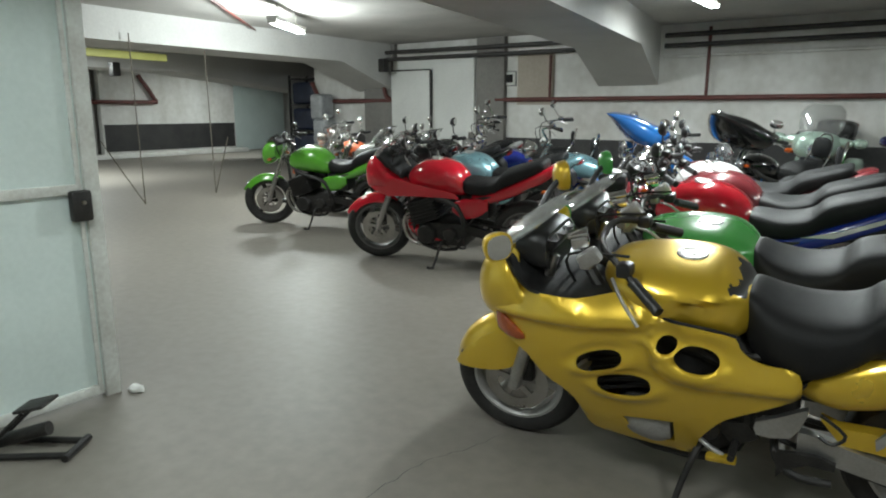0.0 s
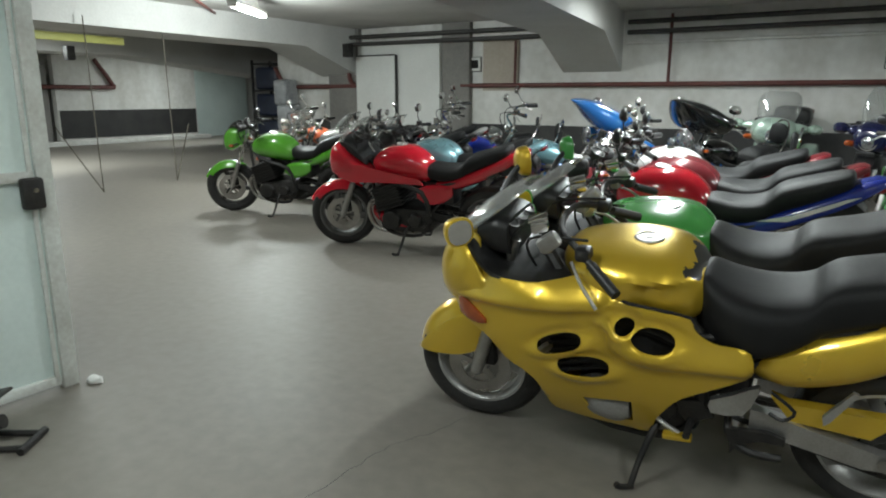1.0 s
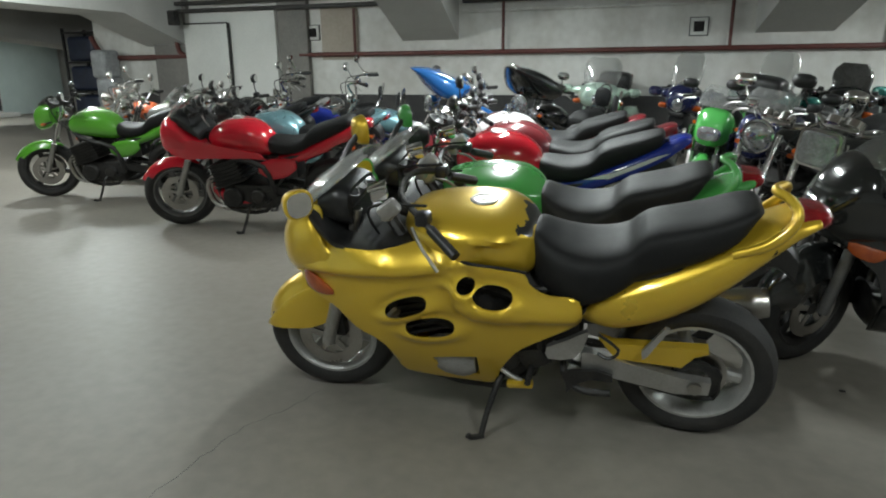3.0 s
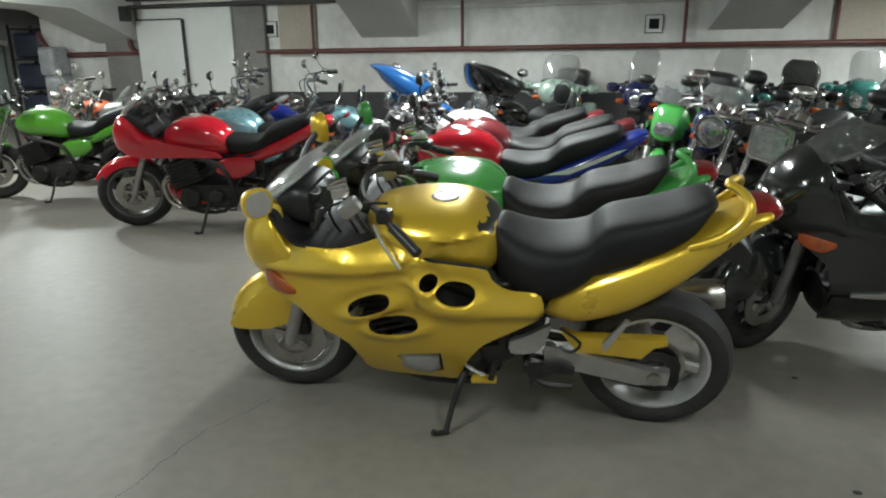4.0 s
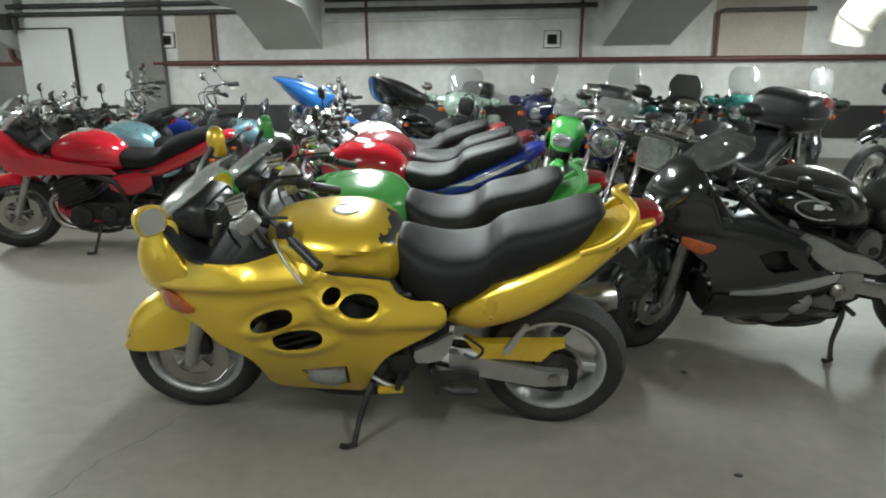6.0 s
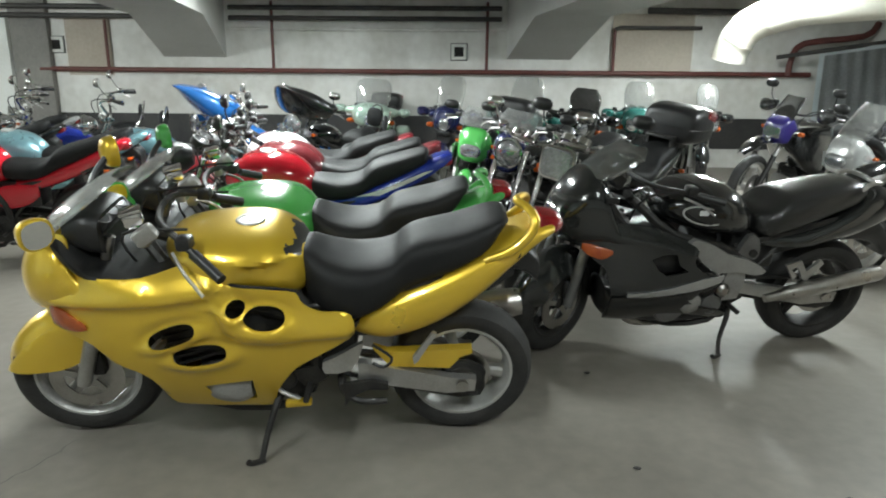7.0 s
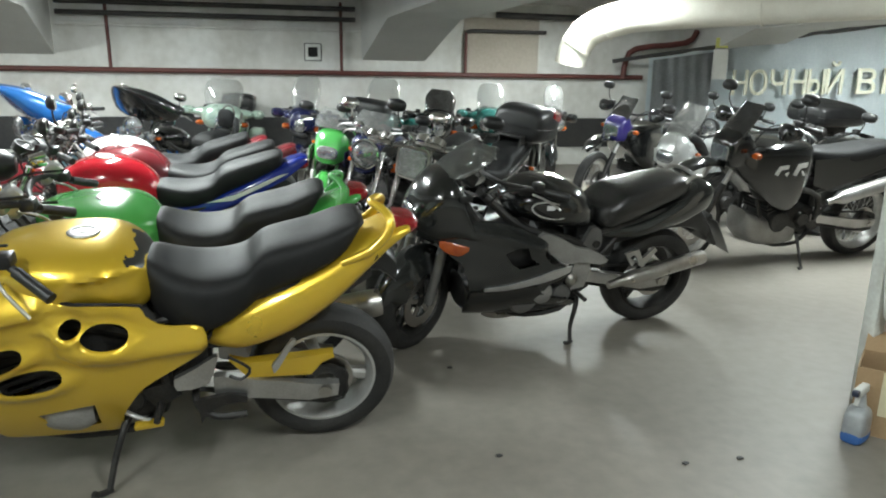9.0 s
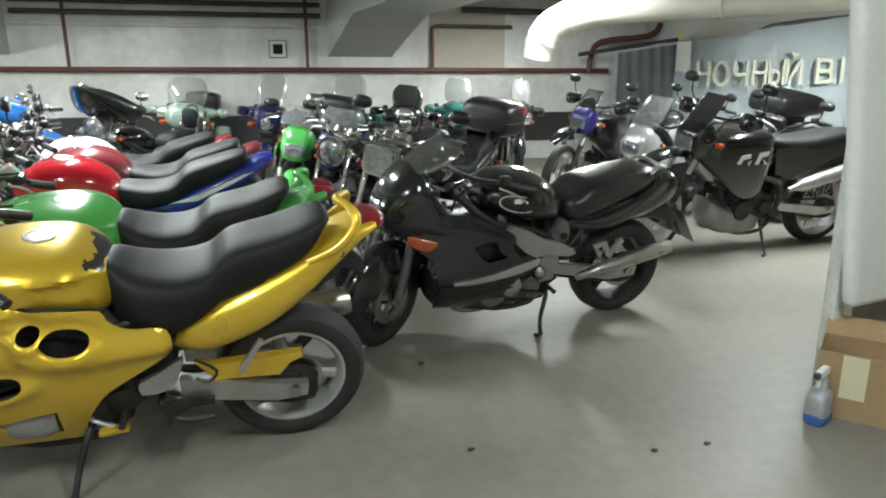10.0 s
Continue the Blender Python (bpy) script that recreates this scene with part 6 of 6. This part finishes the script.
# ---- lamps under the ceiling, real and added ----
for i, (lx, ly, turn, watts) in enumerate(LAMPS):
    o = thing("tube_or_fill_lamp", "lit fluorescent tube lamp under the ceiling, real or added fill", "lamp", pose(lx, ly, CEIL - 0.06 - HUNG.get(i, 0), 0, 0, turn), "tube lamps")
    if i in HUNG:
        for s in (-0.4, 0.4):
            part("hanger", boxes(((s, 0, 0.05 + HUNG[i] / 2), (0.015, 0.015, HUNG[i] + 0.02))), "steel", o)
    part("housing", boxes(((0, 0, 0.025), (1.26, 0.14, 0.05), 0.01)), "white", o)
    for s in (-0.035, 0.035):
        part("lamp_tube", tube(bmesh.new(), [(-0.6, s, -0.03), (0.6, s, -0.03)], 0.014, 8), "tube", o)
    for s in (-0.61, 0.61):
        part("lamp_holder", boxes(((s, 0, -0.02), (0.02, 0.12, 0.05), 0.004)), "white", o)

# ---- the open gate beside the camera ----
def gate():
    o = thing("gate_leaf", "open pale green sheet-metal gate leaf with a dark lock", "gate", pose(-2.73, 1.60, 0, 0, 0, -91))
    # x runs from the free edge back along the leaf
    part("sheet", boxes(((1.3, 0, 1.28), (2.5, 0.012, 2.5))), "door", o)
    for a in (0.035, 2.565):
        part("upright", boxes(((a, 0, 1.28), (0.07, 0.05, 2.56), 0.006)), "doorframe", o)
    for z in (0.045, 0.985, 2.5):
        part("rail", boxes(((1.3, 0.012, z), (2.44, 0.028, 0.045), 0.005)), "doorframe", o)
    part("edge_strip", boxes(((0.095, 0.02, 1.28), (0.02, 0.012, 2.5), 0.003)), "doorframe", o)
    part("lock_box", boxes(((0.105, 0.045, 0.915), (0.09, 0.045, 0.135), 0.012)), "matt", o)
    part("keyhole", lathe(bmesh.new(), [(0.001, 0.006), (0.009, 0.006), (0.011, 0)], pose(0.1, 0.068, 0.93), 14), "steel", o)
    return o


gate()
bm = body(bmesh.new(), [(-0.05, 0.0, 0.03, 0.02), (-0.02, 0.0, 0.06, 0.045), (0.02, 0.0, 0.04, 0.06), (0.06, 0.0, 0.05, 0.03), (0.08, 0.0, 0.01, 0.01)], 9, 2)
rag = tagged(part("crumpled_rag", bm, "white"), "crumpled white rag on the floor beside the gate", "rag")
rag.matrix_world = pose(-2.66, 1.64, 0.0, 0, 0, 20) @ Matrix.Scale(0.6, 4)

o = thing("gate_post", "worn white steel gate post beside a cardboard box", "post", pose(2.785, 2.34, 0))
part("post", boxes(((0, 0, CEIL / 2), (0.05, 0.07, CEIL), 0.006)), "doorframe", o)
for z in (0.62, 1.15, 1.7):
    part("hinge", tube(bmesh.new(), [(0.03, -0.03, z), (0.03, -0.03, z + 0.09)], 0.016, 8), "doorframe", o)
setting("wall_jamb", boxes(((3.36, 2.46, CEIL / 2), (0.8, 0.1, CEIL))), "walltan", "bare tan wall edge beside the gate post", "wall")
setting("wall_sheet", boxes(((3.04, 2.24, 1.55), (0.9, 0.08, 2.2), 0.035, (0, -8, 0), 4)), "white", "white moulded sheet with rounded corners fixed to the wall", "panel")

# ---- small things on the floor ----
o = thing("cardboard_box", "open brown cardboard box with torn tape on the floor", "box", pose(2.765, 2.05, 0, 0, 0, -46.6))
W, D, Hh, t = 0.42, 0.22, 0.275, 0.006
for c, sz in (((0, -D / 2, Hh / 2), (W, t, Hh)), ((0, D / 2, Hh / 2), (W, t, Hh)), ((-W / 2, 0, Hh / 2), (t, D, Hh)), ((W / 2, 0, Hh / 2), (t, D, Hh)), ((0, 0, t / 2 + 0.002), (W - 0.01, D - 0.01, t))):
    part("carton_side", boxes((c, sz)), "card", o)
part("flap", boxes(((0, D / 2 + 0.05, Hh + 0.03), (W, 0.12, t), 0, (30, 0, 0))), "card", o)
part("flap", boxes(((W / 2 + 0.05, 0, Hh - 0.03), (0.12, D, t), 0, (0, 40, 0))), "card", o)
part("tape", boxes(((-0.08, -D / 2 - 0.004, Hh * 0.66), (0.09, 0.003, 0.18))), "paper", o)
part("tape", boxes(((-W / 2 - 0.004, -0.02, Hh * 0.7), (0.003, 0.09, 0.15))), "paper", o)

o = thing("spray_bottle", "clear spray bottle with blue liquid on the floor", "bottle", pose(2.505, 2.055, 0, 0, 0, 30))
part("bottle", body(bmesh.new(), [(-0.058, 0.012, 0.09, 0.02), (-0.05, 0.0, 0.13, 0.035), (0, 0.0, 0.15, 0.042), (0.05, 0.0, 0.13, 0.035), (0.058, 0.012, 0.09, 0.02)], 20, 3, 0, 3.4), "film", o)
part("liquid", body(bmesh.new(), [(-0.06, 0.004, 0.04, 0.022), (-0.052, 0.003, 0.045, 0.037), (0, 0.003, 0.046, 0.044), (0.052, 0.003, 0.045, 0.037), (0.06, 0.004, 0.04, 0.022)], 20, 3, 0, 3.4), "bluecap", o)
part("neck", tube(bmesh.new(), [(0, 0, 0.14), (0, 0, 0.2)], [0.024, 0.014], 12), "film", o)
hd = part("trigger_head", boxes(((-0.015, 0, 0.215), (0.10, 0.03, 0.035), 0.008), ((-0.045, 0, 0.185), (0.014, 0.016, 0.05), 0.004, (0, 25, 0))), "white", o)
part("nozzle", boxes(((-0.072, 0, 0.218), (0.025, 0.024, 0.024), 0.004)), "navy", hd)

o = thing("foot_pump", "black metal foot pump on the floor beside the gate", "pump", pose(-2.46, 1.07, 0, 0, 0, 36))
fr = bmesh.new()
for s in (1, -1):
    tube(fr, [(-0.2, s * 0.08, 0.015), (0.2, s * 0.06, 0.015)], 0.013, 8)
tube(fr, [(0.2, -0.09, 0.015), (0.2, 0.09, 0.015)], 0.015, 8)
tube(fr, [(-0.2, -0.11, 0.018), (-0.2, 0.11, 0.018)], 0.016, 8)
part("base_frame", fr, "matt", o)
part("barrel", tube(bmesh.new(), [(-0.12, 0, 0.04), (0.1, 0, 0.10)], 0.028, 14), "matt", o)
pd = bmesh.new()
for s in (1, -1):
    tube(pd, [(-0.14, s * 0.05, 0.02), (0.03, s * 0.05, 0.18)], 0.009, 8)
box(pd, (0.06, 0, 0.20), (0.12, 0.12, 0.014), 0.005, (0, -12, 0))
part("pedal", pd, "matt", o)
part("gauge", lathe(bmesh.new(), [(0.03, -0.01), (0.03, 0.012), (0.001, 0.012)], pose(-0.15, -0.02, 0.08, 40, 0, 0), 18), "black", o)
part("hose", tube(bmesh.new(), [(-0.12, 0, 0.05), (-0.25, 0.06, 0.1), (-0.28, 0.0, 0.14), (-0.2, -0.05, 0.1)], 0.007, 6, 4), "black", o)

# ---- far end of the garage ----
setting("wall_far", boxes(((-18.3, 12.0, CEIL / 2), (0.2, 4.4, CEIL))), "wall", "whitewashed wall at the far end", "wall")
setting("wall_band", boxes(((-18.185, 12.0, 0.55), (0.03, 4.3, 0.75))), "band", "black painted band along the foot of the far wall", "wall")
setting("kerb", boxes(((-18.0, 11.8, 0.06), (0.4, 5.2, 0.12), 0.02)), "wall", "low pale kerb along the far wall", "kerb")
setting("door_1", boxes(((-18.35, 9.2, 1.05), (0.16, 0.9, 2.1), 0.01)), "wallgrey", "grey door in the far wall", "door")
setting("wall_panel", boxes(((-18.1, 8.35, 1.1), (0.1, 0.5, 2.2), 0.01)), "film", "grey panel beside the far door", "panel")
setting("door_2", boxes(((-18.7, 15.6, 1.15), (0.12, 2.2, 2.3), 0.02)), "door", "pale metal door at the far end", "door")
pipe([(-18.1, 9.0, 1.55), (-18.1, 11.2, 1.55), (-18.1, 11.35, 1.65), (-18.1, 10.9, 2.3)], 0.06, "redpipe", "red-brown pipe on the far wall", 3)
strip = setting("trim", boxes(((0, 0, 0), (1.9, 0.04, 0.12), 0.01)), "yellow", "pale yellow strip sign along the beam", "sign")
strip.matrix_world = pose(-10.35, 6.0, 2.20, 0, 0, 96)

# wrapped shelving in the passage
o = thing("storage_rack", "tall storage rack with dark blue film-wrapped goods", "rack", pose(-12.6, 12.4, 0, 0, 0, 0))
for xx in (-0.55, 0.55):
    for yy in (-0.3, 0.3):
        part("rack_post", boxes(((xx, yy, 1.1), (0.05, 0.05, 2.2), 0.004)), "matt", o)
for z in (0.15, 0.8, 1.45, 2.1):
    part("shelf", boxes(((0, 0, z), (1.15, 0.66, 0.04), 0.004)), "matt", o)
for z in (0.45, 1.1, 1.75):
    part("wrapped_crate", boxes(((-0.12, 0, z), (0.8, 0.56, 0.55), 0.08, None, 3)), "navy", o)
o = thing("wrapped_stack", "stack of goods in crumpled clear film", "stack", pose(-11.0, 11.15, 0))
for z, dx in ((0.3, 0.0), (0.85, 0.04), (1.4, -0.03)):
    part("wrapped_crate", boxes(((dx, 0, z), (0.42, 0.4, 0.56), 0.07, (0, 0, dx * 200), 3)), "film", o)

# cords hanging from the ceiling, hooked to the floor
for cx, cy, dx in ((-8.69, 5.3, -0.5), (-9.0, 6.71, 0.22)):
    o = thing("slung_rope", "thin old rope slung from the ceiling to the floor", "rope", pose(cx, cy, 0), "slung ropes")
    part("cord", tube(bmesh.new(), [(-0.05, 0, CEIL - 0.32), (-0.03, 0, 1.2), (0, 0, 0.01)], 0.008, 6), "rope", o)
    part("loop", tube(bmesh.new(), [(0, 0, 0.01), (dx, dx * 0.6, 0.9)], 0.008, 6), "rope", o)
# junction boxes under the beams
for jx, jy, jz in ((-12.6, 7.2, 2.1), (-8.7, 10.6, 2.2)):
    setting("trim", boxes(((jx, jy, jz), (0.16, 0.16, 0.26), 0.02)), "matt", "dark square loudspeaker box on the beam", "speaker")
# ceiling conduit with a bulb holder
o = thing("ceiling_conduit", "rusty conduit under the ceiling with a bulb holder", "conduit", Matrix())
part("conduit", tube(bmesh.new(), [(-5.0, 3.2, CEIL - 0.06), (-8.9, 7.6, CEIL - 0.06)], 0.02, 8), "redpipe", o)
part("bulb_holder", lathe(bmesh.new(), [(0.02, 0.1), (0.03, 0.06), (0.06, 0.0), (0.03, -0.03)], pose(-6.1, 4.5, CEIL - 0.15, 90, 0, 0), 14), "redpipe", o)

# a crack and a few specks on the floor
bm = bmesh.new()
line = smooth_path([(-1.15, 1.40, 0.0008), (-1.14, 1.71, 0.0014), (-1.12, 1.93, 0.0009), (-1.04, 2.11, 0.0013), (-1.0, 2.28, 0.0006)], 5)
for i, ((x1, y1, w1), (x2, y2, w2)) in enumerate(zip(line, line[1:])):
    j1, j2 = 0.008 * math.sin(i * 2.3), 0.008 * math.sin((i + 1) * 2.3)
    bm.faces.new([bm.verts.new(v) for v in ((x1 - w1 + j1, y1, 0.003), (x1 + w1 + j1, y1, 0.003), (x2 + w2 + j2, y2, 0.003), (x2 - w2 + j2, y2, 0.003))])
bmesh.ops.remove_doubles(bm, verts=bm.verts, dist=0.0005)
setting("floor_crack", bm, "band", "thin dark crack across the concrete floor", "crack")
for sx, sy in ((1.06, 2.97), (1.09, 2.16), (1.75, 2.0), (1.97, 2.0)):
    bm = bmesh.new()
    bmesh.ops.create_icosphere(bm, subdivisions=1, radius=0.011)
    for v in bm.verts:
        v.co = Vector((v.co.x * 1.4 + sx, v.co.y + sy, v.co.z * 0.4 + 0.004))
    tagged(part("pebble", bm, "band"), "small dark speck of grit on the floor", "pebble", "grit on the floor")
